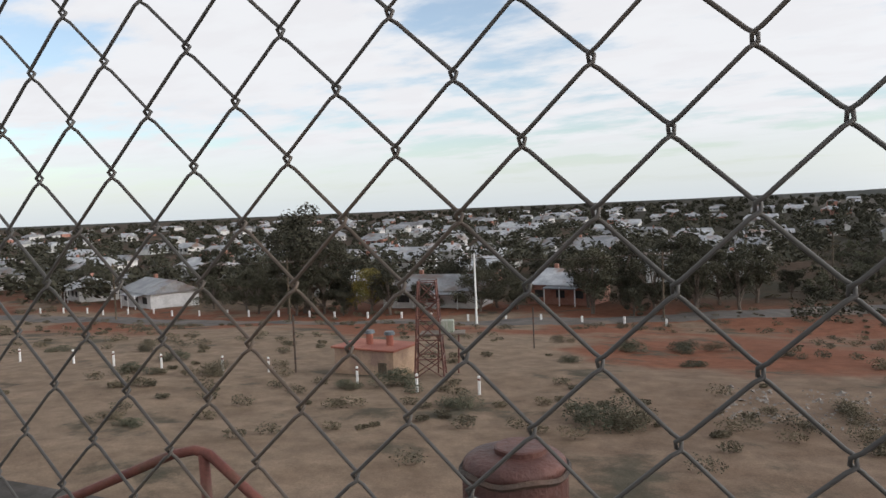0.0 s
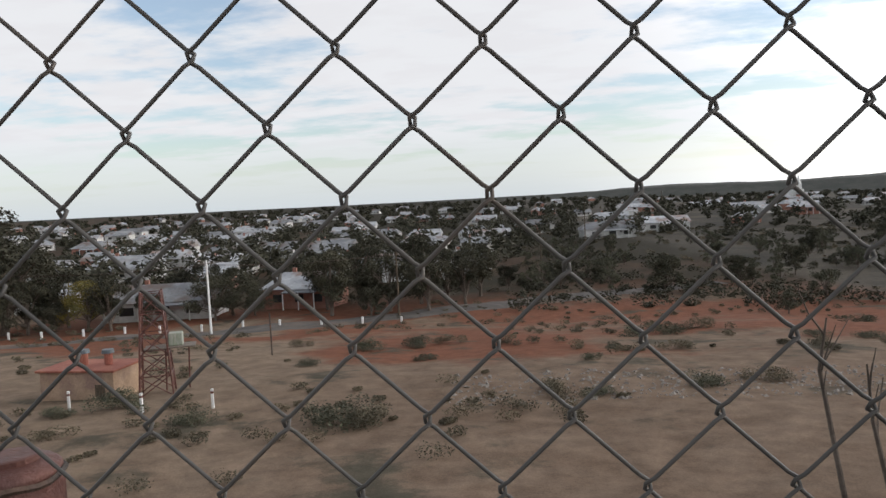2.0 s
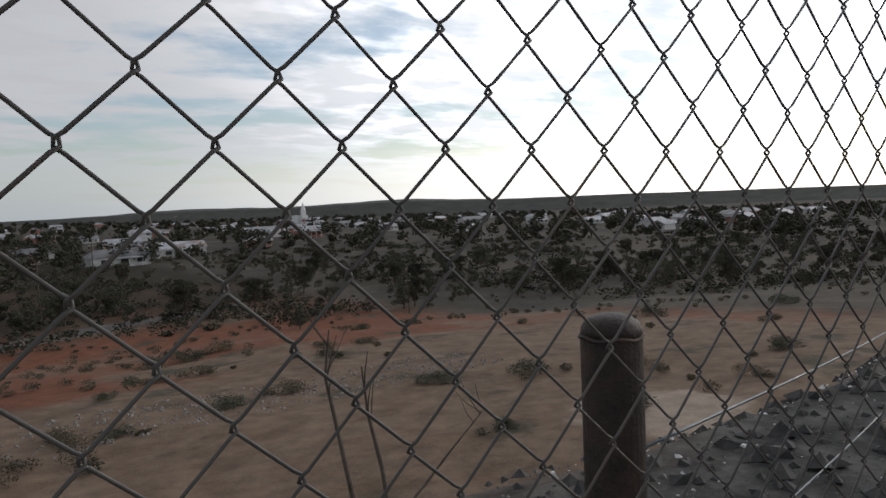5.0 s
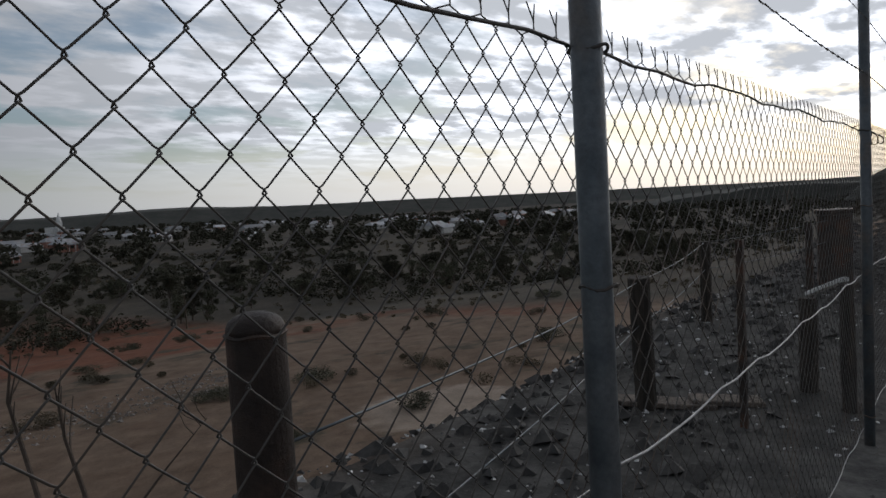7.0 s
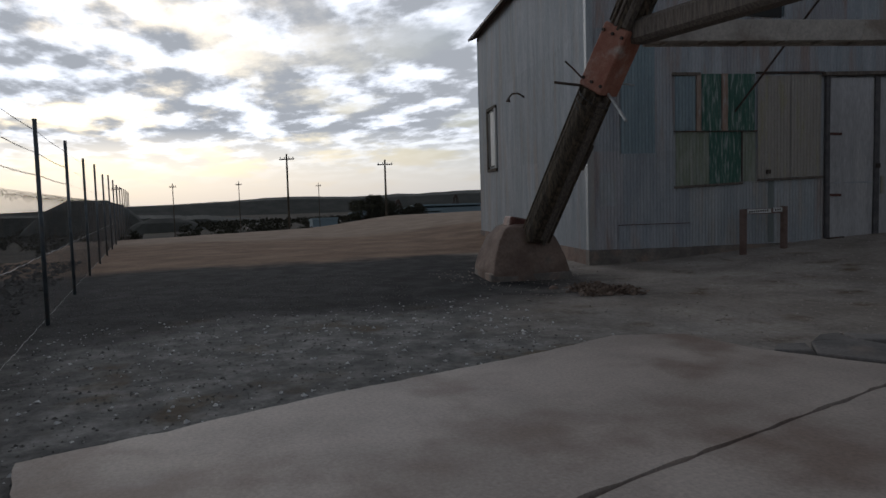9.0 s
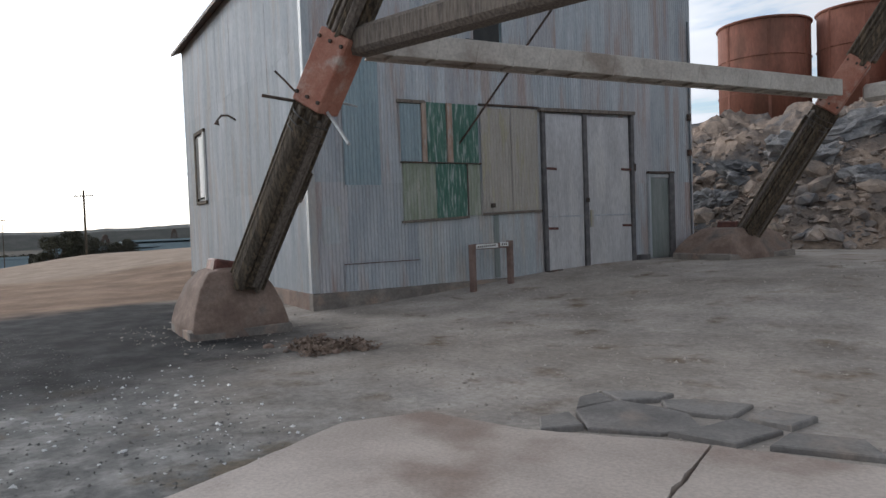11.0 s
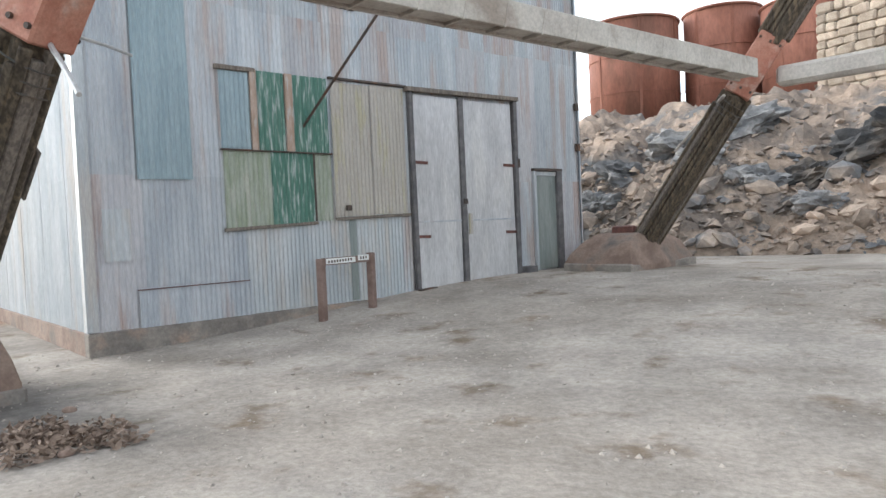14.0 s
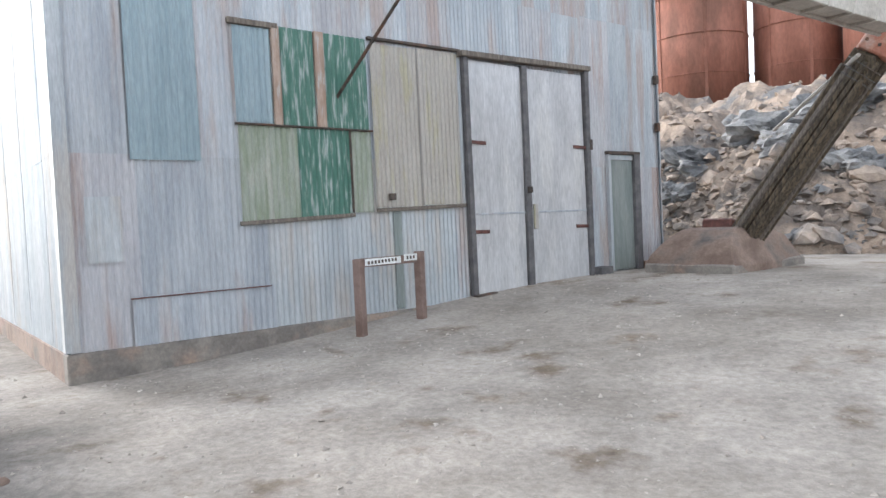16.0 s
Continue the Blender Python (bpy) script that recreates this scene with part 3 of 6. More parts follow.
    bar("batten", 3.80, 4.04, 5.42, 4.05, 0.04, M_DARKIRON)
    bar("batten", 1.90, 1.61, 3.48, 1.67, 0.05, M_TIMBER2)
    bar("batten", 3.84, 1.72, 5.42, 1.76, 0.05, M_TIMBER2)
    bar("batten", 3.06, 2.80, 3.06, 4.02, 0.13, M_OCHRE, label="faded ochre batten")
    bar("batten", 2.46, 2.80, 2.46, 4.02, 0.10, M_OCHRE, label="faded ochre batten")
    bar("batten", 1.90, 2.80, 3.82, 2.79, 0.025, M_DARKIRON)
    bar("batten", 3.46, 1.70, 3.46, 2.78, 0.025, M_DARKIRON)
    bar("flashing", 0.62, 0.84, 2.25, 0.84, 0.014, M_RUST, 0.02, -0.045)
    bar("cover_strip", 4.17, 0.35, 4.17, 1.70, 0.14, M_IRON_D, 0.01, -0.03)
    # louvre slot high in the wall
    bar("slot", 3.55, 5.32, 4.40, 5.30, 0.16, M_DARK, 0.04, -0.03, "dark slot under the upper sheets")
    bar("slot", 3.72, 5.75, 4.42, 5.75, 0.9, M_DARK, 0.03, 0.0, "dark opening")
    # pair of tall doors
    dz0, dz1 = 0.40, 3.93
    for i, (x0, x1) in enumerate(((5.55, 6.64), (6.77, 8.13))):
        bm = bmesh.new()
        add_box(bm, (x1 - x0, 0.035, dz1 - dz0), FRONT @ pose((x0 + x1) / 2, -0.05, (dz0 + dz1) / 2, 0, 0.5 * (1 - 2 * i)), 0.006)
        door = part("door_leaf", bm, M_DOOR, front, "zinc-sheeted door leaf")
        for z in (1.35, 2.7):
            bm = bmesh.new()
            hx = x0 if i == 0 else x1
            add_box(bm, (0.34, 0.02, 0.055), FRONT @ pose(hx + (0.12 if i == 0 else -0.12), -0.08, z, 0, 2, 0), 0.004)
            part("strap_hinge", bm, M_RUST, door, "rusty strap hinge")
        bm = bmesh.new()
        add_box(bm, (x1 - x0, 0.012, 0.03), FRONT @ pose((x0 + x1) / 2, -0.072, 1.62), 0.003)
        part("lap_seam", bm, M_IRON_W, door)
    bar("door_post", 5.50, 0.34, 5.48, 3.98, 0.09, M_DGREY, 0.09, -0.07, "dark timber door post")
    bar("door_post", 6.70, 0.36, 6.70, 3.95, 0.12, M_DGREY, 0.09, -0.07, "dark timber centre post")
    bar("door_post", 8.19, 0.44, 8.21, 4.02, 0.10, M_DGREY, 0.10, -0.07, "dark timber door post")
    bar("lintel", 5.38, 4.00, 8.28, 4.05, 0.08, M_TIMBER2, 0.14, -0.09, "weathered lintel")
    bar("threshold", 5.46, 0.33, 8.22, 0.44, 0.06, M_CONC, 0.16, -0.08)
    bar("padlock_plate", 6.86, 1.35, 6.86, 1.75, 0.10, M_IRON_Y, 0.02, -0.085, "faded yellow plate")
    bar("padlock", 6.66, 1.98, 6.76, 1.98, 0.10, M_DARKIRON, 0.05, -0.12)
    bar("hook", 8.22, 2.75, 8.30, 2.75, 0.18, M_DARKIRON, 0.05, -0.10)
    bar("foot_bracket", 5.44, 0.38, 5.84, 0.40, 0.05, M_DARKIRON, 0.10, -0.16)
    bar("foot_bracket", 7.86, 0.46, 8.20, 0.47, 0.05, M_DARKIRON, 0.10, -0.16)
    # small door
    bar("small_door", 9.15, 0.52, 9.15, 2.52, 0.66, M_IRON_D, 0.03, -0.03, "grey-green sheeted small door")
    bar("door_frame", 8.79, 0.5, 8.79, 2.62, 0.07, M_IRON_L, 0.08, -0.05)
    bar("door_frame", 9.56, 0.5, 9.56, 2.62, 0.17, M_DGREY, 0.10, -0.06)
    bar("door_frame", 8.74, 2.63, 9.66, 2.63, 0.06, M_DARKIRON, 0.10, -0.06)
    bar("door_frame", 8.82, 2.55, 9.48, 2.55, 0.09, M_IRON_L, 0.04, -0.05)
    bar("concrete_block", 8.25, 0.53, 8.56, 0.53, 0.18, M_DGREY, 0.22, -0.15)
    bar("concrete_block", 9.72, 0.52, 10.32, 0.52, 0.22, M_BASE, 0.2, -0.12)
    bar("conduit", 10.32, 0.6, 10.32, 6.5, 0.03, M_POST, 0.03, -0.05)
    for z in (3.15, 4.05):
        bar("wall_bracket", 10.22, z, 10.31, z, 0.16, M_DARKIRON, 0.08, -0.08)
    bar("knob", 4.03, 1.90, 4.12, 1.90, 0.09, M_DARKIRON, 0.06, -0.08)
    # corner flashing
    bm = bmesh.new()
    add_box(bm, (0.141, 0.014, EAVE - 0.35), FRONT @ pose(0.0295, -0.034, (EAVE + 0.33) / 2))
    add_box(bm, (0.014, 0.128, EAVE - 0.35), FRONT @ pose(-0.034, 0.0375, (EAVE + 0.33) / 2))
    part("corner_flashing", bm, M_IRON_L, shed, "pale corner flashing")
    # side window
    win = thing("window_1", "boarded narrow window with a pale frame in an iron wall", "window", kind="structure")
    for x, z, w, h, mm_, nm in ((8.9, 3.44, 1.0, 1.8, M_DARK, "pane"), (8.32, 3.44, 0.10, 1.95, M_WHITE, "window_frame"), (9.48, 3.44, 0.16, 1.95, M_TIMBER, "window_frame"), (8.9, 2.42, 1.3, 0.09, M_TIMBER, "window_sill"), (8.9, 4.46, 1.3, 0.10, M_TIMBER, "window_frame"), (8.66, 3.44, 0.5, 1.75, M_WHITE, "shutter")):
        bm = bmesh.new()
        add_box(bm, (w, 0.06, h), LEFT @ pose(x, -0.045 - (0.02 if nm != "pane" else 0), z), 0.005)
        part(nm, bm, mm_, win)
    # small goose-neck lamp on the side wall
    lamp = thing("wall_lamp", "small black goose-neck lamp on an iron wall", "lamp")
    bm = bmesh.new()
    add_tube(bm, [LEFT @ Vector(p) for p in ((4.9, 0.0, 4.25), (4.9, -0.2, 4.36), (4.95, -0.35, 4.36), (5.05, -0.42, 4.26))], 0.025, 6)
    part("arm", bm, M_DARKIRON, lamp)
    bm = bmesh.new()
    add_tube(bm, [LEFT @ Vector(p) for p in ((5.05, -0.42, 4.27), (5.06, -0.43, 4.2), (5.07, -0.44, 4.15))], [0.025, 0.045, 0.075], 10)
    part("shade", bm, M_DARKIRON, lamp)


build_shed()

# ---------------------------------------------------------------- headframe legs, beams and footings
def frame_along(a, c):
    """A pose at a whose z runs towards c."""
    d = (Vector(c) - Vector(a)).normalized()
    return Matrix.Translation(a) @ d.to_track_quat("Z", "X").to_matrix().to_4x4()


def build_leg(foot, knee, top, seed):
    rng = random.Random(seed)
    leg = thing("headframe_leg", "raking timber headframe leg with a red steel knee joint", "headframe leg")
    foot, knee, top = Vector(foot), Vector(knee), Vector(top)
    for nm, a, c in (("lower_timber", foot, knee), ("upper_timber", top, top + (top - foot).normalized() * 3.6)):
        m = frame_along(a, c)
        ln = (c - a).length
        bm = bmesh.new()
        # a bundle of split staves round a square core
        add_box(bm, (0.32, 0.32, ln), m @ pose(0, 0, ln / 2), 0.04)
        core = part(nm, bm, M_TIMBER, leg, "dark split timber")
        for i in range(16):
            ang = 2 * math.pi * i / 16
            ex = 0.165 + 0.02 * rng.random()
            x, y = max(-ex, min(ex, 0.24 * math.cos(ang))), max(-ex, min(ex, 0.24 * math.sin(ang)))
            w, z0, z1 = rng.uniform(0.06, 0.11), rng.uniform(0, 0.06) * ln, ln * rng.uniform(0.9, 1.0)
            bm = bmesh.new()
            add_box(bm, (w, w, z1 - z0), m @ pose(x, y, (z0 + z1) / 2, rng.uniform(-0.4, 0.4), rng.uniform(-0.4, 0.4), math.degrees(ang)), 0.012)
            part("stave", bm, M_TIMBER if rng.random() < 0.8 else M_TIMBER2, core)
        if nm == "lower_timber":
            for z in (ln - 0.2, ln - 0.32, ln - 0.42):
                bm = bmesh.new()
                add_tube(bm, [m @ Vector((0.25 * math.cos(a_), 0.25 * math.sin(a_), z + 0.05 * math.sin(a_))) for a_ in [2 * math.pi * k / 20 for k in range(21)]], 0.009, 5)
                part("wire_band", bm, M_WIRE, core)
            for z, x in ((0.75, 0.24), (1.9, -0.2)):
                bm = bmesh.new()
                add_box(bm, (0.14, 0.03, 0.5), m @ pose(x * 0.5, -0.25, z), 0.01)
                part("bare_patch", bm, M_TIMBER2, core, "pale splintered patch")
    # steel knee
    a, c = knee - (knee - foot).normalized() * 0.05, top + (top - foot).normalized() * 0.12
    m = frame_along(a, c)
    ln = (c - a).length
    bm = bmesh.new()
    add_box(bm, (0.46, 0.44, ln), m @ pose(0, 0, ln / 2), 0.02)
    k = part("knee_joint", bm, M_REDJ, leg, "faded red steel knee joint")
    for z in (0.12, ln - 0.12):
        for x in (-0.18, 0, 0.18):
            for y in (-1, 1):
                bm = bmesh.new()
                add_tube(bm, [m @ Vector((x, y * 0.21, z)), m @ Vector((x, y * 0.25, z))], 0.025, 6)
                part("bolt", bm, M_DARKIRON, k)
    return leg


M_REDJ = mat("red_oxide_steel", (0.34, 0.13, 0.085), (0.42, 0.20, 0.14), 4, 0.7, 0.05, 0.3, c3=(0.46, 0.38, 0.33), scale3=2)
LF, LK, LT = (12.45, -7.74, 0.74), (10.45, -7.76, 3.13), (10.08, -7.92, 3.84)
RF, RK, RT = (9.76, -19.12, 0.85), (7.62, -18.30, 3.62), (7.12, -18.50, 4.42)
leg_l = build_leg(LF, LK, LT, 3)
leg_r = build_leg(RF, RK, RT, 5)
# iron bars through the left leg
for a, c, r, pale in (((10.82, -7.2, 3.25), (10.45, -8.0, 3.10), 0.022, 0), ((10.28, -7.8, 3.02), (9.69, -7.68, 2.54), 0.022, 1), ((10.7, -7.7, 3.25), (10.82, -7.4, 3.58), 0.014, 0), ((10.5, -7.98, 3.2), (11.45, -9.2, 3.38), 0.016, 1)):
    bm = bmesh.new()
    add_tube(bm, (a, Vector(a).lerp(Vector(c), 0.6) + Vector((0, 0, 0.012)), c), r, 7)
    part("iron_bar", bm, M_LINEWIRE if pale else M_DARKIRON, leg_l, "pale bent iron bar" if pale else "dark iron bar")


def build_footing(cx, cy, ang, w, d, h, seed):
    bm = bmesh.new()
    rng = random.Random(seed)
    prof = ((1.0, -0.5), (1.0, 0.18), (0.92, 0.42), (0.74, 0.74), (0.50, 0.95), (0.30, 1.0))
    rings = []
    for k, z in prof:
        rings.append([bm.verts.new((sx * w / 2 * k + rng.uniform(-0.03, 0.03), sy * d / 2 * (k if k > 0.9 else 0.35 + 0.6 * k) + rng.uniform(-0.03, 0.03), z * h)) for sx, sy in ((-1, -1), (-0.2, -1.04), (0.5, -1.0), (1, -1), (1.03, 0), (1, 1), (0, 1.03), (-1, 1), (-1.03, 0))])
    for q, s in zip(rings, rings[1:]):
        n = len(q)
        for i in range(n):
            bm.faces.new((q[i], q[(i + 1) % n], s[(i + 1) % n], s[i]))
    bm.faces.new(rings[-1])
    bmesh.ops.bevel(bm, geom=list(bm.edges), offset=0.015, segments=1, affect="EDGES")
    ft = thing("footing", "weathered reddish concrete footing under a headframe leg", "footing", pose(cx, cy, height(cx, cy), 0, 0, ang), "footings of the headframe")
    part("body", bm, M_FOOT, ft)
    bm = bmesh.new()
    add_box(bm, (w * 1.03, d * 1.03, 0.5), pose(0, 0, -0.1), 0.03)
    part("base_block", bm, M_BASE, ft, "dark stained base block")
    bm = bmesh.new()
    add_box(bm, (0.55, 0.55, 0.3), pose(0, 0, h - 0.05, 0, 12, 0), 0.03)
    part("steel_shoe", bm, M_RUST, ft, "rusty steel shoe")
    return ft


build_footing(13.05, -7.78, -104, 1.45, 1.5, 1.0, 1)
build_footing(10.0, -19.25, -104, 2.3, 1.6, 0.72, 2)


def build_beam(name, a, c, w, h, material, label, hollow=True):
    a, c = Vector(a), Vector(c)
    d = c - a
    ln = d.length
    m = Matrix.Translation(a) @ d.to_track_quat("X", "Z").to_matrix().to_4x4()
    beam = thing(name, label, "beam")
    bm = bmesh.new()
    if hollow:
        add_box(bm, (ln, w, 0.05), m @ pose(ln / 2, 0, h / 2), 0.008)
        add_box(bm, (ln, 0.05, h), m @ pose(ln / 2, w / 2 - 0.025, 0), 0.008)
        add_box(bm, (ln, 0.05, h * 0.92), m @ pose(ln / 2, -w / 2 + 0.025, 0), 0.008)
        add_box(bm, (ln, w * 0.8, 0.04), m @ pose(ln / 2, 0, -h / 2 + 0.06), 0.008)
    else:
        add_box(bm, (ln, w, h), m @ pose(ln / 2, 0, 0), 0.06)
    part("body", bm, material, beam)
    if hollow:
        n = int(ln / 0.62)
        for i in range(n):
            bm = bmesh.new()
            add_box(bm, (0.025, w + 0.014, h * 0.98), m @ pose(0.3 + i * 0.62, 0, -0.01, 0, 14, 0), 0.004)
            part("stiffener", bm, material, beam)
    return beam


M_BEAM = mat("pale_timber_beam", (0.40, 0.36, 0.32), (0.52, 0.48, 0.43), 1.5, 0.85, 0, 0.5, fine=20, c3=(0.30, 0.25, 0.21), scale3=0.9, coords="World")
build_beam("tie_beam", (10.05, -8.35, 3.88), (7.35, -17.85, 3.90), 0.36, 0.30, M_BEAM, "long pale weathered beam between the headframe legs")
build_beam("cross_beam", (9.95, -8.05, 3.85), (4.4, -8.2, 3.72), 0.34, 0.34, M_TIMBER2, "round-edged weathered timber beam on the headframe leg", False)
build_beam("cross_beam", (7.0, -18.60, 3.85), (1.5, -17.2, 3.80), 0.30, 0.34, M_BEAM, "pale weathered timber beam on the headframe leg", False)
rod = bmesh.new()
add_tube(rod, ((13.26, -13.13, 3.05), (9.0, -13.2, 6.9)), 0.022, 6)
rod2 = bmesh.new()
add_tube(rod2, ((7.75, -17.9, 3.55), (9.6, -21.3, 3.0)), 0.03, 6)
solid("stay_rod", rod2, M_BEAM, "pale thin stay rod beside the far headframe leg", "rod")
solid("stay_rod", rod, M_DARKIRON, "thin dark stay rod running from the shed wall to the beam", "rod")

# ---------------------------------------------------------------- chain-link fence
P, V, MESH_TOP = 0.0707, 0.0364, 1.678
ROW0 = 1.52 % V
POSTS = [-9.6, -5.97, -2.35, 1.284, 4.47, 8.0, 11.65] + [11.65 + 3.65 * i for i in range(1, 14)]


def wire_bay(x0, x1, sides, fine):
    """One bay of woven wire: each picket is a flattened spiral that hooks into its neighbours."""
    verts, faces = [], []
    r = 0.00116 if fine else 0.0012
    rows = int((MESH_TOP - ROW0) / V)
    for col in range(math.ceil(x0 / (P / 2)), math.ceil(x1 / (P / 2))):
        pts = []
        ca = (col % 2 == 0)
        for j in range(1, rows + 1):
            z = ROW0 + j * V
            right = (round((1.52 - z) / V) % 2 == 0) == ca      # which side this picket hooks at this height
            side = -1 if right else 1
            xe = (col + (0 if right else 1)) * P / 2
            xe += (-0.0022 if right else 0.0022)
            inn = 0.0075 * (1 if right else -1)
            if fine:
                pts += [(xe + inn * 0.70, -side * 0.0022, z - 0.0046), (xe + inn * 0.13, -side * 0.0016, z - 0.0019), (xe + inn * 0.13, side * 0.0016, z + 0.0019), (xe + inn * 0.70, side * 0.0022, z + 0.0046)]
            else:
                pts += [(xe, -side * 0.001, z)]
        # twisted open end at the top
        lx = (2 * (col // 2) + 1) * P / 2
        top = ROW0 + rows * V
        sd_ = 1 if col % 2 else -1
        pts += [(lx + 0.003 * sd_, 0.002 * sd_, top + 0.014), (lx - 0.003 * sd_, -0.002 * sd_, top + 0.030), (lx + 0.012 * sd_, 0.004, top + 0.056)]
        base = len(verts)
        n = len(pts)
        for i, p in enumerate(pts):
            a, c = pts[max(0, i - 1)], pts[min(n - 1, i + 1)]
            d = Vector(c) - Vector(a)
            d.normalize()
            u = d.cross(Vector((0, 1, 0)))
            if u.length < 0.05:
                u = Vector((1, 0, 0))
            u.normalize()
            w = d.cross(u)
            for k in range(sides):
                an = 2 * math.pi * k / sides
                q = Vector(p) + (u * math.cos(an) + w * math.sin(an)) * r
                verts.append(q)
        for i in range(n - 1):
            for k in range(sides):
                b0, b1 = base + i * sides, base + (i + 1) * sides
                faces.append((b0 + k, b0 + (k + 1) % sides, b1 + (k + 1) % sides, b1 + k))
    me = bpy.data.meshes.new("wire_mesh")
    me.from_pydata([tuple(v) for v in verts], [], faces)
    if fine:
        for p in me.polygons:
            p.use_smooth = True
    me.materials.append(M_WIRE)
    return me


def build_fence():
    fence = thing("chain_link_fence", "galvanised chain-link fence with barbed wire above, along the yard's edge", "fence")
    rng = random.Random(11)
    for i, (a, c) in enumerate(zip(POSTS, POSTS[1:])):
        near = -4 < a < 5
        if a > 45:
            continue
        ob = new("wire_mesh", wire_bay(a, c, 6 if near else 3, near))
        ob.parent = fence
    for i, x in enumerate(POSTS):
        h = 2.62 + (0.0 if i < 4 else rng.uniform(-0.05, 0.1))
        bm = bmesh.new()
        lean = rng.uniform(-0.012, 0.012) if i != 3 else -0.012
        add_tube(bm, ((x, -0.033, -0.3), (x + lean, -0.033, h)), 0.0265, 14)
        post = part("post", bm, M_POST, fence, "galvanised steel tube", True)
        bm = bmesh.new()
        add_tube(bm, ((x + lean, -0.033, h), (x + lean, -0.033, h + 0.012)), 0.029, 12)
        part("cap", bm, M_POST, post)
        if -3 < x < 9:
            for z in (1.66, 1.27, 0.7, 0.15):
                bm = bmesh.new()
                add_tube(bm, [(x + 0.031 * math.cos(a), -0.033 + 0.031 * math.sin(a), z + 0.004 * math.sin(3 * a)) for a in [2 * math.pi * k / 16 for k in range(17)]] + [(x + 0.05, -0.02, z + 0.01)], 0.003, 5)
                part("tie_wire", bm, M_WIRE, post)
    # slack selvage wire near the top and plain wires lower down
    for nm, z, sag, r in (("top_wire", 1.668, 0.0, 0.0032), ("line_wire", 0.91, 0.012, 0.0028), ("line_wire", 0.08, 0.0, 0.0022)):
        for a, c in zip(POSTS, POSTS[1:]):
            if a > 30:
                break
            bm = bmesh.new()
            n = 26
            pts = []
            for k in range(n + 1):
                t = k / n
                pts.append((a + (c - a) * t, -0.006 + 0.004 * math.sin(t * 40), z - sag * 4 * t * (1 - t) * (1 if a > 1 else -0.4) + 0.006 * math.sin(t * 23 + a) + 0.004 * math.sin(t * 61)))
            add_tube(bm, pts, r, 6)
            part(nm, bm, M_LINEWIRE if nm == "line_wire" else M_WIRE, fence, smooth=True)
    # old tangled barbed wire lying on the mesh top beyond the second bay
    for a, c in zip(POSTS[4:9], POSTS[5:10]):
        bm = bmesh.new()
        pts = [(a + (c - a) * k / 90, 0.01 + 0.025 * math.cos(k * 0.9), 1.655 + 0.03 * math.sin(k * 0.9) + 0.02 * math.sin(k * 0.23)) for k in range(91)]
        add_tube(bm, pts, 0.003, 4)
        part("tangled_wire", bm, M_DARKIRON, fence)
    # three strands of barbed wire between the post tops
    for z in (1.94, 2.22, 2.50):
        for a, c in zip(POSTS[2:], POSTS[3:]):
            if a > 34:
                break
            bm = bmesh.new()
            pts = [(a + (c - a) * k / 12, -0.05, z - 0.02 * math.sin(math.pi * k / 12)) for k in range(13)]
            add_tube(bm, pts, 0.0022, 4)
            if a < 12:
                for k in range(int((c - a) / 0.12)):
                    x = a + 0.06 + 0.12 * k
                    zz = z - 0.02 * math.sin(math.pi * (x - a) / (c - a))
                    add_tube(bm, ((x - 0.008, -0.06, zz - 0.014), (x + 0.008, -0.04, zz + 0.014)), 0.0016, 3)
                    add_tube(bm, ((x + 0.008, -0.06, zz - 0.014), (x - 0.004, -0.04, zz + 0.014)), 0.0016, 3)
            part("barbed_wire", bm, M_WIRE, fence)


build_fence()


# ---------------------------------------------------------------- pipe bollards and rail beyond the fence
def build_bollard(x, y, top, r, material, label, collar):
    b = thing("pipe_bollard", label, "bollard", pose(x, y, 0))
    z0 = height(x, y) - 0.2
    bm = bmesh.new()
    add_tube(bm, ((0, 0, z0), (0, 0, top - r * 0.75)), r, 28)
    part("pipe", bm, material, b, smooth=False)
    bm = bmesh.new()
    zs = [0.0, 0.25, 0.45, 0.6, 0.7, 0.75] if not collar else [0.0, 0.14, 0.22, 0.28, 0.31, 0.32]
    add_tube(bm, [(0, 0, top - r * 0.75 + r * z) for z in zs], [r * k for k in (1.0, 0.97, 0.88, 0.68, 0.4, 0.05)], 28)
    part("dome_cap", bm, material, b, "welded dome cap", smooth=True)
    if collar:
        bm = bmesh.new()
        add_tube(bm, [(0.006, 0.004, top - r * 0.6), (0.006, 0.004, top - r * 0.36), (0.006, 0.004, top - r * 0.34)], [r * 0.5, r * 0.5, r * 0.46], 24)
        part("plug", bm, material, b, "raised flat plug on the cap")
    bm = bmesh.new()
    add_tube(bm, [(r * math.cos(a), r * math.sin(a), top - r * 0.75 + 0.002 * math.sin(5 * a)) for a in [2 * math.pi * k / 30 for k in range(31)]], 0.004, 5)
    part("weld_seam", bm, M_DARKIRON, b)
    return b


build_bollard(-0.457, 0.37, 1.215, 0.057, M_RUST, "rust-brown steel pipe bollard with a welded cap, beside the fence", True)
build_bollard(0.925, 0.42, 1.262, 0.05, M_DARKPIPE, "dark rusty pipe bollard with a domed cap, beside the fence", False)

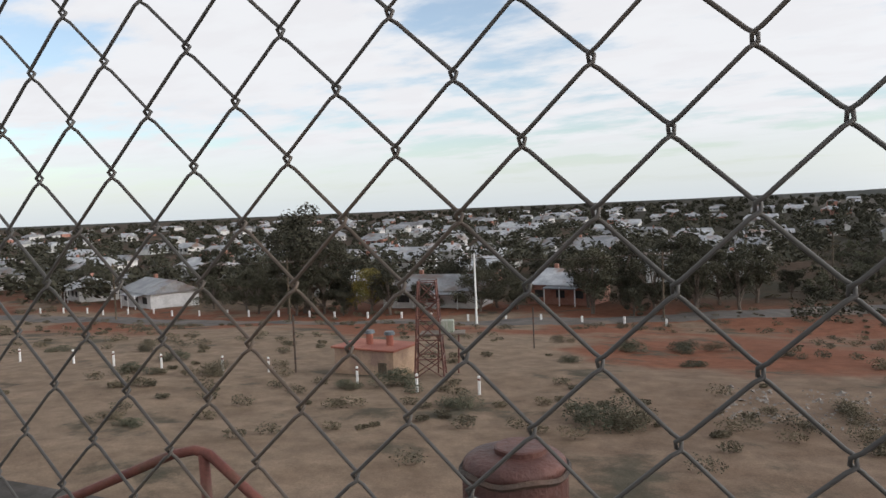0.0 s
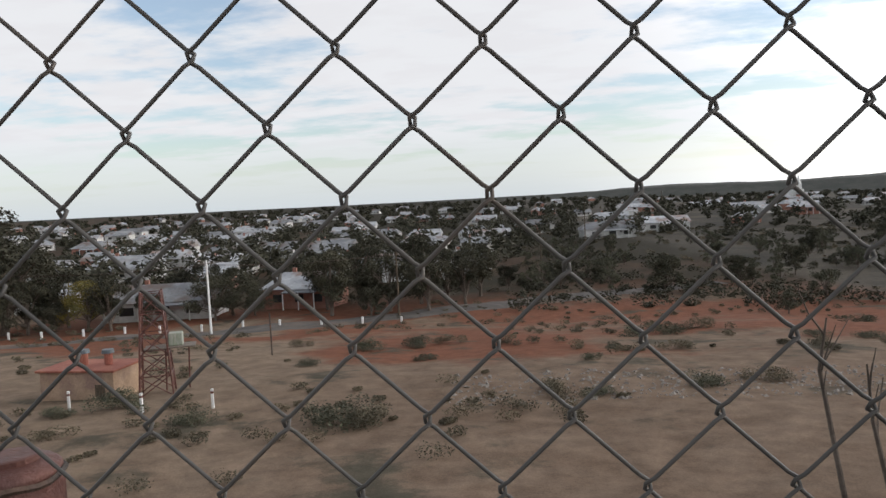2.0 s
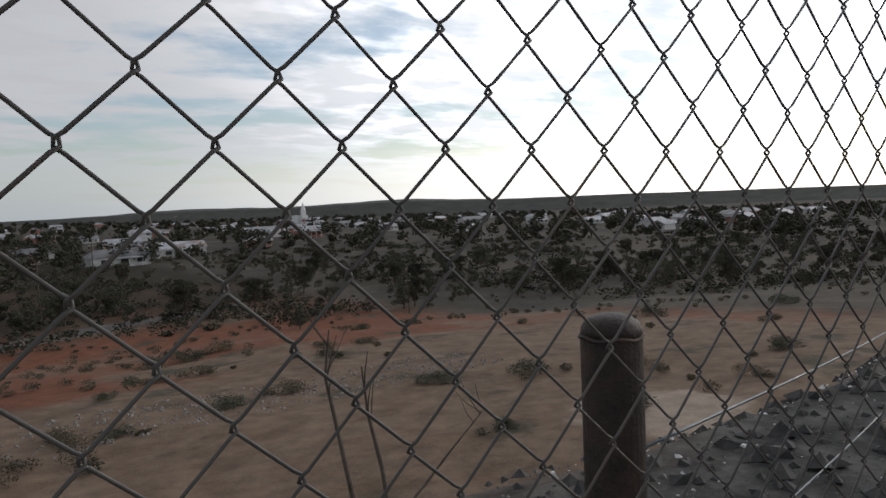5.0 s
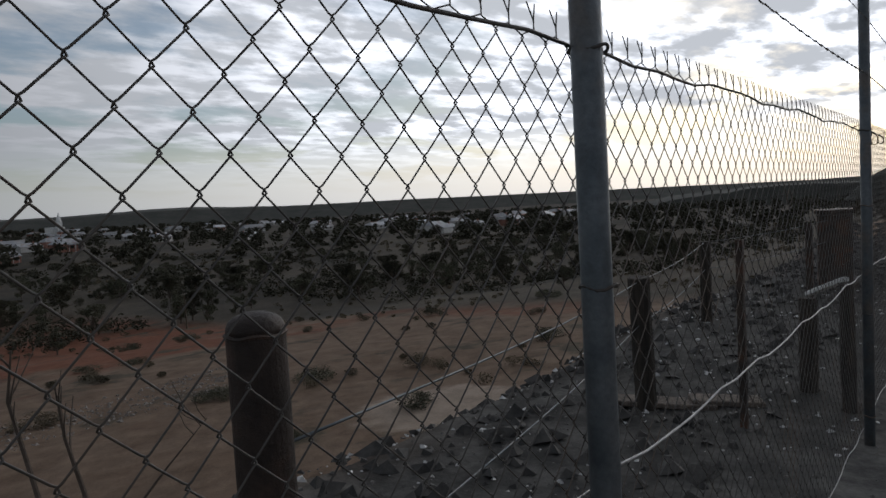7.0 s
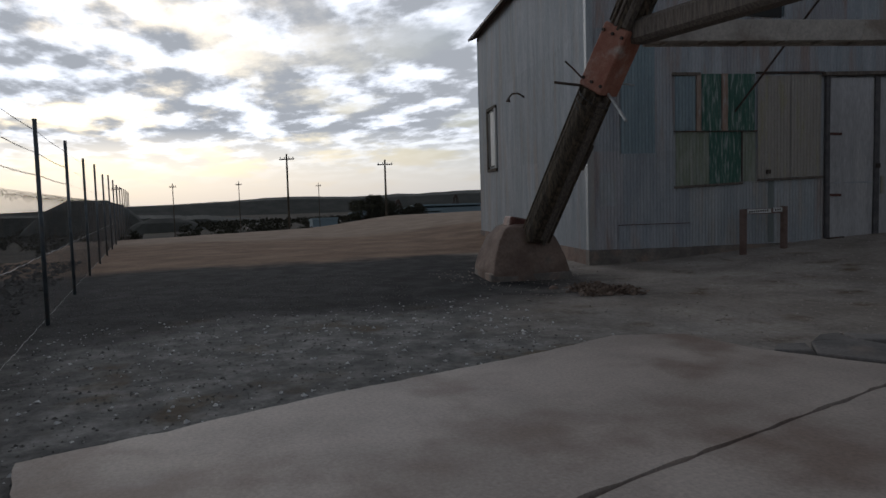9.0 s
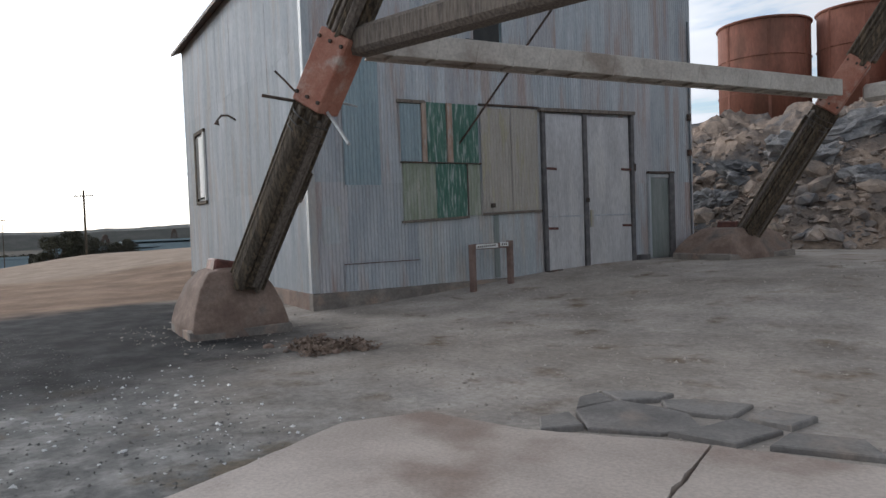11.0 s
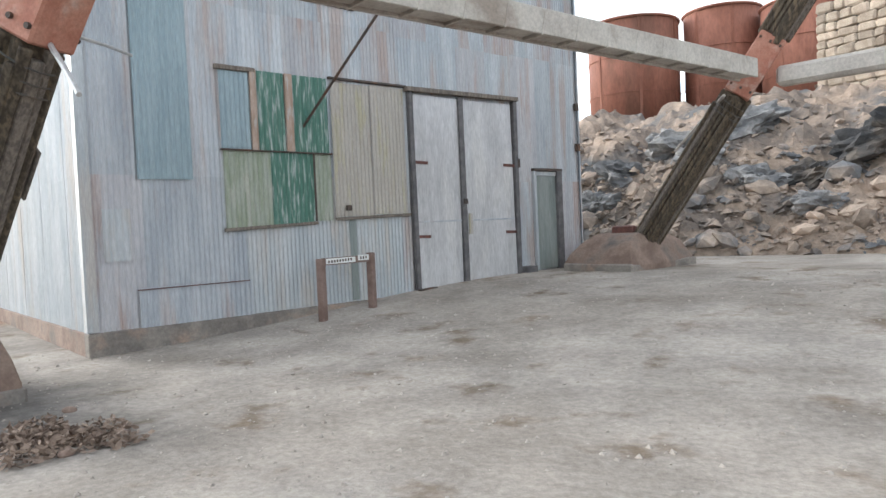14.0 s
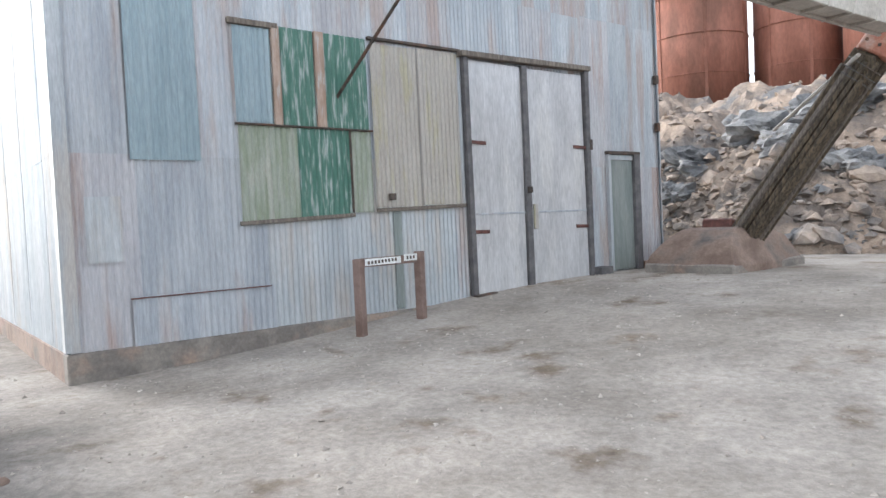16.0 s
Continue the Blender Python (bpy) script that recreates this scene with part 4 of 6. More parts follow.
rail = thing("pipe_rail", "bent red pipe handrail beyond the fence", "handrail")
for nm, pts, r in (("top_rail", ((-2.7, 0.82, 0.44), (-1.905, 0.95, 0.722), (-1.60, 0.99, 0.852), (-1.53, 1.0, 0.868), (-1.485, 1.0, 0.862), (-1.34, 1.0, 0.765), (-0.6, 1.0, 0.24)), 0.013), ("upright", ((-1.503, 1.0, 0.862), (-1.48, 1.01, -0.4)), 0.014), ("upright", ((-0.6, 1.0, 0.25), (-0.6, 1.0, -0.4)), 0.014)):
    bm = bmesh.new()
    add_tube(bm, pts, r, 12)
    part(nm, bm, M_REDPIPE, rail, smooth=True)

# ---------------------------------------------------------------- old post-and-wire fence on the bank
OLD = (("timber", 4.50, 1.24, 0.86, 0.075), ("steel", 4.45, 0.585, 1.10, 0.02), ("timber", 5.40, 0.43, 0.63, 0.06), ("timber", 4.98, 0.14, 0.79, 0.045), ("timber", 7.6, 1.8, 0.84, 0.06), ("steel", 6.57, 0.61, 1.06, 0.025))
for kind_, x, y, top, r in OLD:
    bm = bmesh.new()
    z0 = height(x, y) - 0.25
    rng = random.Random(int(x * 10))
    lean = -0.07 if kind_ == "timber" and x < 5 else 0.01
    if kind_ == "timber":
        pts = [(x - lean * (1 - k / 6), y, z0 + (top - z0) * k / 6) for k in range(7)]
        add_tube(bm, pts, [r * rng.uniform(0.9, 1.08) for _ in pts], 9)
        bmesh.ops.bevel(bm, geom=[e for e in bm.edges if e.calc_length() < r], offset=0.004, segments=1, affect="EDGES")
        solid("fence_post", bm, M_OLDPOST, "dark weathered timber fence post on the bank", "post", group="old fence posts")
    else:
        add_box(bm, (2 * r, 0.008, top - z0), pose(x, y, (top + z0) / 2), 0.002)
        add_box(bm, (0.008, 2 * r, top - z0), pose(x, y + r, (top + z0) / 2), 0.002)
        solid("steel_picket", bm, M_DARKIRON, "thin rusty steel fence picket", "post", group="old fence posts")


def wire(name, pts, r, material, label):
    bm = bmesh.new()
    add_tube(bm, pts, r, 6)
    return solid(name, bm, material, label, "wire", smooth=True)


def strand(a, c, sag, n=16, wig=0.0):
    return [(a[0] + (c[0] - a[0]) * k / n, a[1] + (c[1] - a[1]) * k / n, a[2] + (c[2] - a[2]) * k / n - sag * math.sin(math.pi * k / n) + wig * math.sin(k * 2.1)) for k in range(n + 1)]


for z0, z1 in ((1.02, 0.83), (0.70, 0.55)):
    wire("fence_wire", strand((0.97, 0.42, z0), (4.5, 1.24, z1), 0.03), 0.003, M_POST, "slack plain wire between old posts")
    wire("fence_wire", strand((4.5, 1.24, z1), (7.6, 1.8, z1), 0.03), 0.003, M_POST, "slack plain wire between old posts")
    wire("fence_wire", strand((7.6, 1.8, z1), (10.7, 1.1, z1 + 0.05), 0.03), 0.003, M_POST, "slack plain wire between old posts")
bm = bmesh.new()
add_box(bm, (0.5, 0.045, 0.03), pose(5.19, 0.285, 0.735, 0, 18, 35.5), 0.004)
solid("cross_rail", bm, M_WHITE, "pale angle iron lying across two short posts", "rail")
for x, y, ln, ang in ((4.62, 1.2, 0.75, -65), (4.85, 0.82, 0.45, -60)):
    bm = bmesh.new()
    add_box(bm, (ln, 0.16, 0.035), pose(x, y, height(x, y) + 0.03, 2, 3, ang), 0.006)
    solid("plank", bm, M_TIMBER2, "grey weathered plank lying on the slag", "plank")
# rusty box on the bank
box = thing("capped_column", "short rusty steel column with a cap plate on the bank", "column", pose(10.7, 1.1, height(10.7, 1.1), 0, 0, 12))
bm = bmesh.new()
add_box(bm, (0.4, 0.4, 1.0), pose(0, 0, 0.46), 0.03)
part("body", bm, M_DARKIRON, box)
bm = bmesh.new()
add_box(bm, (0.47, 0.47, 0.05), pose(0, 0, 0.98), 0.01)
part("rim", bm, M_DARKIRON, box)

# ---------------------------------------------------------------- concrete slab and its broken edge
SLAB = ((5.90, -0.51), (-6.5, -2.05), (-6.5, -8.2), (3.2, -7.25), (4.55, -6.95), (5.2, -6.75), (5.6, -6.58), (6.05, -6.38), (6.95, -6.28), (7.25, -5.65), (6.88, -4.4), (6.5, -2.6))
EAST = ((5.90, -0.51), (3.585, -0.797), (4.90, -6.86), (5.2, -6.75), (5.6, -6.58), (6.05, -6.38), (6.95, -6.28), (7.25, -5.65), (6.88, -4.4), (6.5, -2.6))
WEST = ((3.57, -0.799), (-6.5, -2.05), (-6.5, -8.2), (3.2, -7.25), (4.55, -6.95), (4.885, -6.87))


def chipped(poly, step, amp, seed):
    """The outline with small chips along its edges."""
    rng = random.Random(seed)
    out = []
    for (ax, ay), (cx, cy) in zip(poly, poly[1:] + poly[:1]):
        n = max(1, int(math.hypot(cx - ax, cy - ay) / step))
        for k in range(n):
            q = amp * (rng.random() ** 3) * (2.5 if rng.random() < 0.08 else 1.0)
            dx, dy = (cx - ax), (cy - ay)
            ln = math.hypot(dx, dy)
            out.append((ax + dx * k / n - dy / ln * q, ay + dy * k / n + dx / ln * q))
    return out


slab = thing("concrete_slab", "worn pinkish concrete slab with a joint and chipped edges", "slab", kind="structure")
for i, poly in enumerate((EAST, WEST)):
    bm = bmesh.new()
    add_prism(bm, chipped(poly, 0.12, 0.025, i), -0.3, 0.055 - 0.004 * i)
    part("slab_panel", bm, M_SLAB, slab)
rng = random.Random(2)
PIECES = (((6.20, -6.74), (6.12, -7.02), (5.80, -6.74), (5.97, -6.45)),
          ((6.08, -7.05), (5.95, -7.46), (5.60, -7.50), (5.36, -7.48), (5.14, -7.25), (5.30, -6.95), (5.76, -6.74)),
          ((6.26, -7.72), (5.97, -7.52), (5.76, -7.74), (5.74, -7.99), (6.02, -7.92)),
          ((5.71, -7.72), (5.58, -7.55), (5.36, -7.54), (5.08, -7.62), (5.10, -8.05), (5.45, -7.96)),
          ((6.30, -7.42), (6.27, -7.66), (5.99, -7.48), (6.12, -7.12)),
          ((5.09, -7.27), (5.05, -7.58), (4.68, -7.50), (4.80, -7.02), (5.26, -6.97)),
          ((4.62, -7.1), (4.62, -7.46), (4.2, -7.6), (4.0, -7.3)), ((4.98, -7.66), (4.98, -7.98), (4.6, -7.95), (4.66, -7.6)))
for pc in PIECES:
    cx, cy = sum(p[0] for p in pc) / len(pc), sum(p[1] for p in pc) / len(pc)
    bm = bmesh.new()
    add_prism(bm, [(p[0] - cx, p[1] - cy) for p in pc][::-1] if sum((a[0] - cx) * (c[1] - cy) - (c[0] - cx) * (a[1] - cy) for a, c in zip(pc, pc[1:])) < 0 else [(p[0] - cx, p[1] - cy) for p in pc], -0.1, 0.035)
    bmesh.ops.bevel(bm, geom=[e for e in bm.edges if all(v.co.z > 0 for v in e.verts)], offset=0.01, segments=1, affect="EDGES")
    solid("broken_slab_piece", bm, M_BROKEN, "cracked and tilted piece of broken concrete paving", "concrete piece", pose(cx, cy, 0.012, rng.uniform(-2, 2), rng.uniform(-2.0, 2.0), 0), "broken paving")

# ---------------------------------------------------------------- low sign in front of the shed
sa, sb = Vector((12.50, -12.78, 0.19)), Vector((12.36, -13.78, 0.23))
M_SIGN = mat("brown_sign_paint", (0.15, 0.095, 0.075), (0.22, 0.15, 0.125), 6, 0.7, 0, 0.2)
sign = thing("low_sign", "low brown post sign with a white lettered strip, before the shed", "sign")
for p in (sa, sb):
    bm = bmesh.new()
    add_box(bm, (0.11, 0.11, 1.02), pose(p.x, p.y, p.z + 0.41, 0, 0, 8), 0.008)
    part("post", bm, M_SIGN, sign, "brown painted post")
d = sb - sa
ang = math.degrees(math.atan2(d.y, d.x))
mid_ = (sa + sb) / 2
bm = bmesh.new()
add_box(bm, (d.length, 0.06, 0.11), pose(mid_.x, mid_.y, mid_.z + 0.85, 0, 0, ang), 0.006)
part("crosspiece", bm, M_SIGN, sign)
for k, w in ((-0.14, 0.58), (0.32, 0.22)):
    bm = bmesh.new()
    q = mid_ + d.normalized() * k
    add_box(bm, (w, 0.012, 0.085), pose(q.x - 0.037, q.y + 0.005, q.z + 0.86, 0, 0, ang), 0.002)
    strip = part("nameplate", bm, M_WHITE, sign, "white nameplate")
    for i in range(int(w / 0.06)):
        bm = bmesh.new()
        qq = q + d.normalized() * (-w / 2 + 0.05 + i * 0.055)
        add_box(bm, (0.03, 0.004, 0.04), pose(qq.x - 0.046, qq.y + 0.006, qq.z + 0.86, 0, 0, ang))
        part("lettering", bm, M_DARKIRON, strip)

# ---------------------------------------------------------------- rocky bank, tanks and stone wall
def bank_z(x, y):
    b0 = -22.6 - 0.10 * (x - 6) + 0.8 * noise.noise((x * 0.25, 0, 7.0))
    k = b0 - y
    z = 0.35 + lerp_table(k, ((0, -0.6), (0.5, 0.4), (2.2, 1.7), (5.0, 3.6), (7.5, 4.7), (9.0, 5.0), (40, 5.4)))
    return z + (0.6 * noise.noise((x * 0.6, y * 0.6, 1.0)) + 0.45 * abs(noise.noise((x * 1.5, y * 1.5, 5.0))) + 0.22 * noise.noise((x * 3.5, y * 3.5, 2.0))) * smooth01(k, 0.0, 1.2)


def build_bank():
    nx, ny = 300, 150
    xs = [-34 + 68 * i / nx for i in range(nx + 1)]
    ys = [-21.0 - 38 * (j / ny) ** 1.7 for j in range(ny + 1)]
    verts = [(x, y, bank_z(x, y)) for y in ys for x in xs]
    faces = [(j * (nx + 1) + i, (j + 1) * (nx + 1) + i, (j + 1) * (nx + 1) + i + 1, j * (nx + 1) + i + 1) for j in range(ny) for i in range(nx)]
    me = bpy.data.meshes.new("rocky_bank")
    me.from_pydata(verts, [], faces)
    me.materials.append(M_BANK)
    bank = tagged(new("rocky_bank", me), "steep bank of grey and brown broken rock behind the yard", "bank", kind="structure")
    rng = random.Random(8)
    stones = []
    for s in range(8):
        bm = bmesh.new()
        bmesh.ops.create_icosphere(bm, subdivisions=1, radius=1.0)
        for v in bm.verts:
            v.co *= 1 + 0.45 * noise.noise(v.co * 1.3 + Vector((s * 7, 0, 0)))
            v.co.z *= 0.7
        stones.append(mesh_of("stone", bm, M_ROCK))
    for i in range(290):
        x = rng.uniform(-1, 15)
        y = -22.3 - 0.1 * (x - 6) - abs(rng.gauss(0, 3.0))
        r = rng.choice((0.08, 0.1, 0.12, 0.15, 0.18, 0.22, 0.3, 0.42)) * rng.uniform(0.8, 1.2)
        ob = piece("stone", rng.choice(stones), bank, pose(x, y, bank_z(x, y) + r * 0.15, rng.uniform(-25, 25), rng.uniform(-25, 25), rng.uniform(0, 360)) @ Matrix.Diagonal((r * rng.uniform(0.8, 1.4), r, r * rng.uniform(0.7, 1.1), 1)))
    crag = []
    for k in range(4):
        bm = bmesh.new()
        bmesh.ops.create_icosphere(bm, subdivisions=4, radius=1.0)
        for v in bm.verts:
            q = v.co.copy()
            v.co *= 0.8 + 0.55 * noise.noise(q * 1.5 + Vector((k * 9, 0, 0))) + 0.6 * abs(noise.noise(q * 2.6 + Vector((k * 9, 3, 0)))) + 0.3 * abs(noise.noise(q * 6.0 + Vector((k * 5, 3, 0)))) + 0.1 * noise.noise(q * 15.0)
        crag.append((mesh_of("outcrop", bm, M_CRAG), k))
    for x, y, r, sx, dark_ in ((7.4, -25.9, 0.5, 1.9, 1), (6.0, -26.2, 0.7, 1.7, 1), (5.0, -26.0, 0.65, 1.5, 1), (6.7, -26.0, 0.4, 1.8, 1), (9.6, -27.6, 0.6, 2.0, 0), (11.2, -27.2, 0.7, 1.7, 0), (12.6, -26.8, 0.6, 1.6, 0), (10.4, -26.0, 0.5, 1.5, 0), (8.6, -25.4, 0.45, 1.6, 0), (13.4, -25.6, 0.5, 1.4, 0), (7.2, -24.4, 0.4, 1.5, 0), (4.0, -25.6, 0.45, 1.7, 0), (3.0, -26.8, 0.9, 1.5, 1)):
        k = int(x * 10) % 4
        ob = piece("outcrop", crag[k][0], bank, pose(x, y, bank_z(x, y) - 0.08, rng.uniform(-20, 20), rng.uniform(-15, 15), rng.uniform(-30, 30)) @ Matrix.Diagonal((r * sx, r, r * 0.8, 1)))
        tagged(ob, "near-black rock outcrop" if dark_ else "blue-grey rock outcrop")
        if not dark_:
            ob.material_slots[0].link = "OBJECT"
            ob.material_slots[0].material = M_CRAG_G
    # smaller broken rock between the stones
    verts, faces = [], []
    base = [Vector(q) for q in ((1, 0, 0), (-0.3, 0.95, 0), (-0.75, -0.6, 0.1), (0.1, 0.1, 0.75), (0.3, -0.7, 0.2))]
    for i in range(5200):
        x = rng.uniform(-4, 16)
        y = -22.1 - 0.1 * (x - 6) - abs(rng.gauss(0, 3.2))
        r = rng.choice((0.04, 0.05, 0.06, 0.08, 0.11, 0.16)) * rng.uniform(0.8, 1.4)
        z = bank_z(x, y)
        m = Matrix.Rotation(rng.uniform(0, 6.28), 4, "Z") @ Matrix.Rotation(rng.uniform(-1, 1), 4, "X")
        k = len(verts)
        for q in base:
            w = m @ (q * r * rng.uniform(0.7, 1.3))
            verts.append((x + w.x, y + w.y, z + w.z))
        faces += [(k, k + 1, k + 3), (k + 1, k + 2, k + 3), (k + 2, k + 4, k + 3), (k + 4, k, k + 3), (k, k + 4, k + 2, k + 1)]
    me = bpy.data.meshes.new("loose_rock")
    me.from_pydata(verts, [], faces)
    me.materials.append(M_ROCK)
    tagged(new("loose_rock", me), "loose broken grey and brown rock on a bank", "rock", kind="stuff")


build_bank()


def build_tank(x, y, r, z0, z1, label, stripes):
    t = thing("water_tank", label, "tank", pose(x, y, 0), "rusty tanks on the bank")
    bm = bmesh.new()
    add_tube(bm, ((0, 0, z0), (0, 0, z1)), r, 48)
    part("shell", bm, M_TANK, t, "rusted riveted shell", True)
    for z in (z1, z0 + (z1 - z0) * 0.66, z0 + (z1 - z0) * 0.33):
        bm = bmesh.new()
        add_tube(bm, [((r + 0.02) * math.cos(a), (r + 0.02) * math.sin(a), z) for a in [2 * math.pi * k / 48 for k in range(49)]], 0.06 if z == z1 else 0.02, 6)
        part("hoop", bm, M_TANK, t)
    bm = bmesh.new()
    add_tube(bm, ((0, 0, z1 - 0.02), (0, 0, z1 + 0.03)), [r, 0.1], 48)
    part("lid", bm, M_RUST, t)
    for i in range(stripes):
        a = math.pi * (0.35 + 0.3 * i)
        bm = bmesh.new()
        add_box(bm, (0.12, 0.03, z1 - z0), pose((r + 0.01) * math.cos(a), (r + 0.01) * math.sin(a), (z0 + z1) / 2, 0, 0, math.degrees(a) + 90), 0.005)
        part("plate_seam", bm, M_TANK, t)
    bm = bmesh.new()
    add_tube(bm, ((0, 0, z0 - 2.0), (0, 0, z0)), r + 0.25, 40)
    part("plinth", bm, M_CONC, t, "pale concrete ring")


build_tank(15.9, -36.9, 2.0, 5.4, 10.2, "tall rust-red steel tank on a concrete ring", 3)
build_tank(12.3, -38.2, 1.62, 5.5, 10.35, "rust-streaked steel tank with a pale band", 2)
build_tank(8.75, -37.6, 1.85, 5.5, 9.85, "broad rust-red steel tank behind a stone wall", 2)


def build_stone_wall():
    w = thing("stone_retaining_wall", "rough pale stone retaining wall on top of the bank", "wall", kind="structure")
    a, c = Vector((7.7, -31.7, 0)), Vector((0.0, -28.2, 0))
    d = (c - a)
    ln = d.length
    m = Matrix.Translation(a) @ d.to_track_quat("X", "Z").to_matrix().to_4x4()
    bm = bmesh.new()
    add_box(bm, (ln, 0.5, 4.4), m @ pose(ln / 2, 0, 6.0))
    core = part("core", bm, M_BANK, w)
    rng = random.Random(6)
    metas = []
    for s in range(6):
        bm = bmesh.new()
        vs = add_box(bm, (1, 1, 1))
        bmesh.ops.bevel(bm, geom=list(bm.edges), offset=0.16, segments=1, affect="EDGES")
        for v in bm.verts:
            v.co += noise.noise_vector(v.co * 1.5 + Vector((s * 5, 0, 0))) * 0.12
        metas.append(mesh_of("stone", bm, M_WALLSTONE))
    z = 4.6
    while z < 8.1:
        h = rng.uniform(0.22, 0.38)
        x = 0.0
        while x < ln:
            wd = rng.uniform(0.28, 0.7)
            piece("stone", rng.choice(metas), core, m @ pose(x + wd / 2, -0.24, z + h / 2, 0, rng.uniform(-4, 4), 0) @ Matrix.Diagonal((wd * 0.97, 0.3, h * 0.97, 1)))
            x += wd
        z += h


build_stone_wall()

# ---------------------------------------------------------------- plants
def leaf_cloud(seed, blobs, per, size, flat=1.0):
    """Leaf sprays scattered through overlapping clumps; blobs are (x, y, z, radius)."""
    rng = random.Random(seed)
    verts, faces = [], []
    for bx, by, bz, br in blobs:
        for _ in range(per):
            d = Vector((rng.gauss(0, 1), rng.gauss(0, 1), rng.gauss(0, 1))).normalized() * br * rng.uniform(0.45, 1.08)
            c = Vector((bx, by, bz)) + Vector((d.x, d.y, d.z * flat))
            a = Vector((rng.gauss(0, 1), rng.gauss(0, 1), rng.gauss(0, 0.6))).normalized()
            n = Vector((rng.gauss(0, 1), rng.gauss(0, 1), rng.gauss(0, 1))).cross(a).normalized()
            s = size * rng.uniform(0.6, 1.5)
            i = len(verts)
            verts += [c - a * s, c + n * s * 0.42, c + a * s, c - n * s * 0.42]
            faces.append((i, i + 1, i + 2, i + 3))
    return verts, faces


def mesh_from(name, verts, faces, material):
    me = bpy.data.meshes.new(name)
    me.from_pydata([tuple(v) for v in verts], [], faces)
    me.materials.append(material)
    return me


def tree_proto(seed, h, w, material, label, wispy=False):
    rng = random.Random(seed)
    t = thing("tree", label, "tree", pose(0, 0, 0))
    bm = bmesh.new()
    add_tube(bm, [(0, 0, -0.6), (0.03 * h, 0, h * 0.2), (0.02 * h, 0.02 * h, h * 0.45), (0.05 * h, 0.02 * h, h * 0.75)], [0.035 * h, 0.026 * h, 0.018 * h, 0.006 * h], 7)
    blobs = []
    for i in range(15 if wispy else 17):
        a = rng.uniform(0, 6.28)
        z = h * rng.uniform(0.22 if wispy else 0.3, 0.92)
        r = w * rng.uniform(0.12, 0.5) * (1.15 - 0.55 * z / h)
        e = (r * math.cos(a), r * math.sin(a), z)
        add_tube(bm, [(0.025 * h, 0.01 * h, h * rng.uniform(0.1, 0.35)), (e[0] * 0.6, e[1] * 0.6, z * 0.8), e], [0.014 * h, 0.009 * h, 0.004 * h], 5)
        for _ in range(2):
            q = w * 0.09
            blobs.append((e[0] + rng.uniform(-q, q), e[1] + rng.uniform(-q, q), z + rng.uniform(-q, q) * 0.6, w * (rng.uniform(0.07, 0.15) if wispy else rng.uniform(0.09, 0.19))))
    blobs.append((0.05 * h, 0.02 * h, h * 0.9, w * 0.12))
    part("trunk", bm, M_BARK, t, "pale forked trunk and limbs")
    v, f = leaf_cloud(seed, blobs, 120 if wispy else 220, 0.012 * h + 0.05, 0.75)
    ob = new("crown", mesh_from("crown", v, f, material))
    ob.parent = t
    return t


def place_tree(proto, x, y, s, rz):
    return copy_thing(proto, pose(x, y, height(x, y) - 0.1, 0, 0, rz) @ Matrix.Scale(s, 4))


protos = [tree_proto(21, 7.5, 8.0, M_TREE, "dark grey-green gum tree with an open crown"), tree_proto(22, 9.0, 7.5, M_TREE, "dark gum tree with a tall uneven crown"), tree_proto(23, 5.0, 5.5, M_TREE, "low dark spreading tree"), tree_proto(24, 4.2, 4.6, M_SHRUB, "grey-green mulga tree with thin foliage", True)]
ytree = tree_proto(25, 7.0, 8.0, M_YTREE, "tree with golden yellow foliage")
bigtree = tree_proto(26, 14.0, 12.0, M_TREE, "tall dark gum tree standing above the town")
ytree.matrix_basis = pose(-55.0, 93.0, height(-55, 93))
bigtree.matrix_basis = pose(-67.0, 93.0, height(-67, 93)) @ Matrix.Scale(1.3, 4)
rng = random.Random(31)
# trees by the road and the first houses, then the open scrub
for x, y, s in ((-78, 92, 0.9), (-69, 91, 0.95), (-63, 92, 1.0), (-60, 97, 1.1), (-47, 95, 0.9), (-39, 98, 0.9), (-34, 101, 0.7), (-88, 95, 0.8), (-150, 125, 1.0),
                (-22, 98, 1.05), (-18, 103, 1.0), (-14, 101, 1.1), (-10, 108, 1.0), (-6, 112, 1.1), (-3, 104, 0.9), (-130, 108, 0.9), (-84, 110, 1.1), (-50, 112, 1.2), (-33, 118, 1.1), (-12, 122, 1.2), (-74, 90, 0.8), (-66, 89, 0.7), (-58, 90, 0.75), (-51, 92, 0.8), (-82, 100, 1.1), (-71, 104, 1.2), (-45, 108, 1.1), (-38, 103, 1.0), (-20, 110, 1.1), (-24, 105, 0.95), (-8, 98, 0.9), (-1, 116, 1.0), (-92, 112, 1.1), (-108, 118, 1.1), (4, 122, 0.9), (-16, 96, 0.8)):
    place_tree(rng.choice(protos[:3]), x, y, s, rng.uniform(0, 360))
for i in range(170):
    a = radians(rng.uniform(-72, -2))
    d = rng.uniform(105, 230)
    place_tree(protos[3] if rng.random() < 0.8 else protos[2], math.sin(-a) * d, math.cos(a) * d, rng.uniform(0.6, 1.1), rng.uniform(0, 360))
for x, y, s in ((58, 92, 0.9), (66, 100, 0.8), (35, 83, 0.75), (95, 62, 1.0), (120, 60, 1.1), (108, 86, 1.1), (140, 52, 1.0), (75, 40, 0.6), (165, 70, 1.1), (190, 40, 1.1)):
    place_tree(protos[2] if s > 0.8 else protos[3], x, y, s, rng.uniform(0, 360))
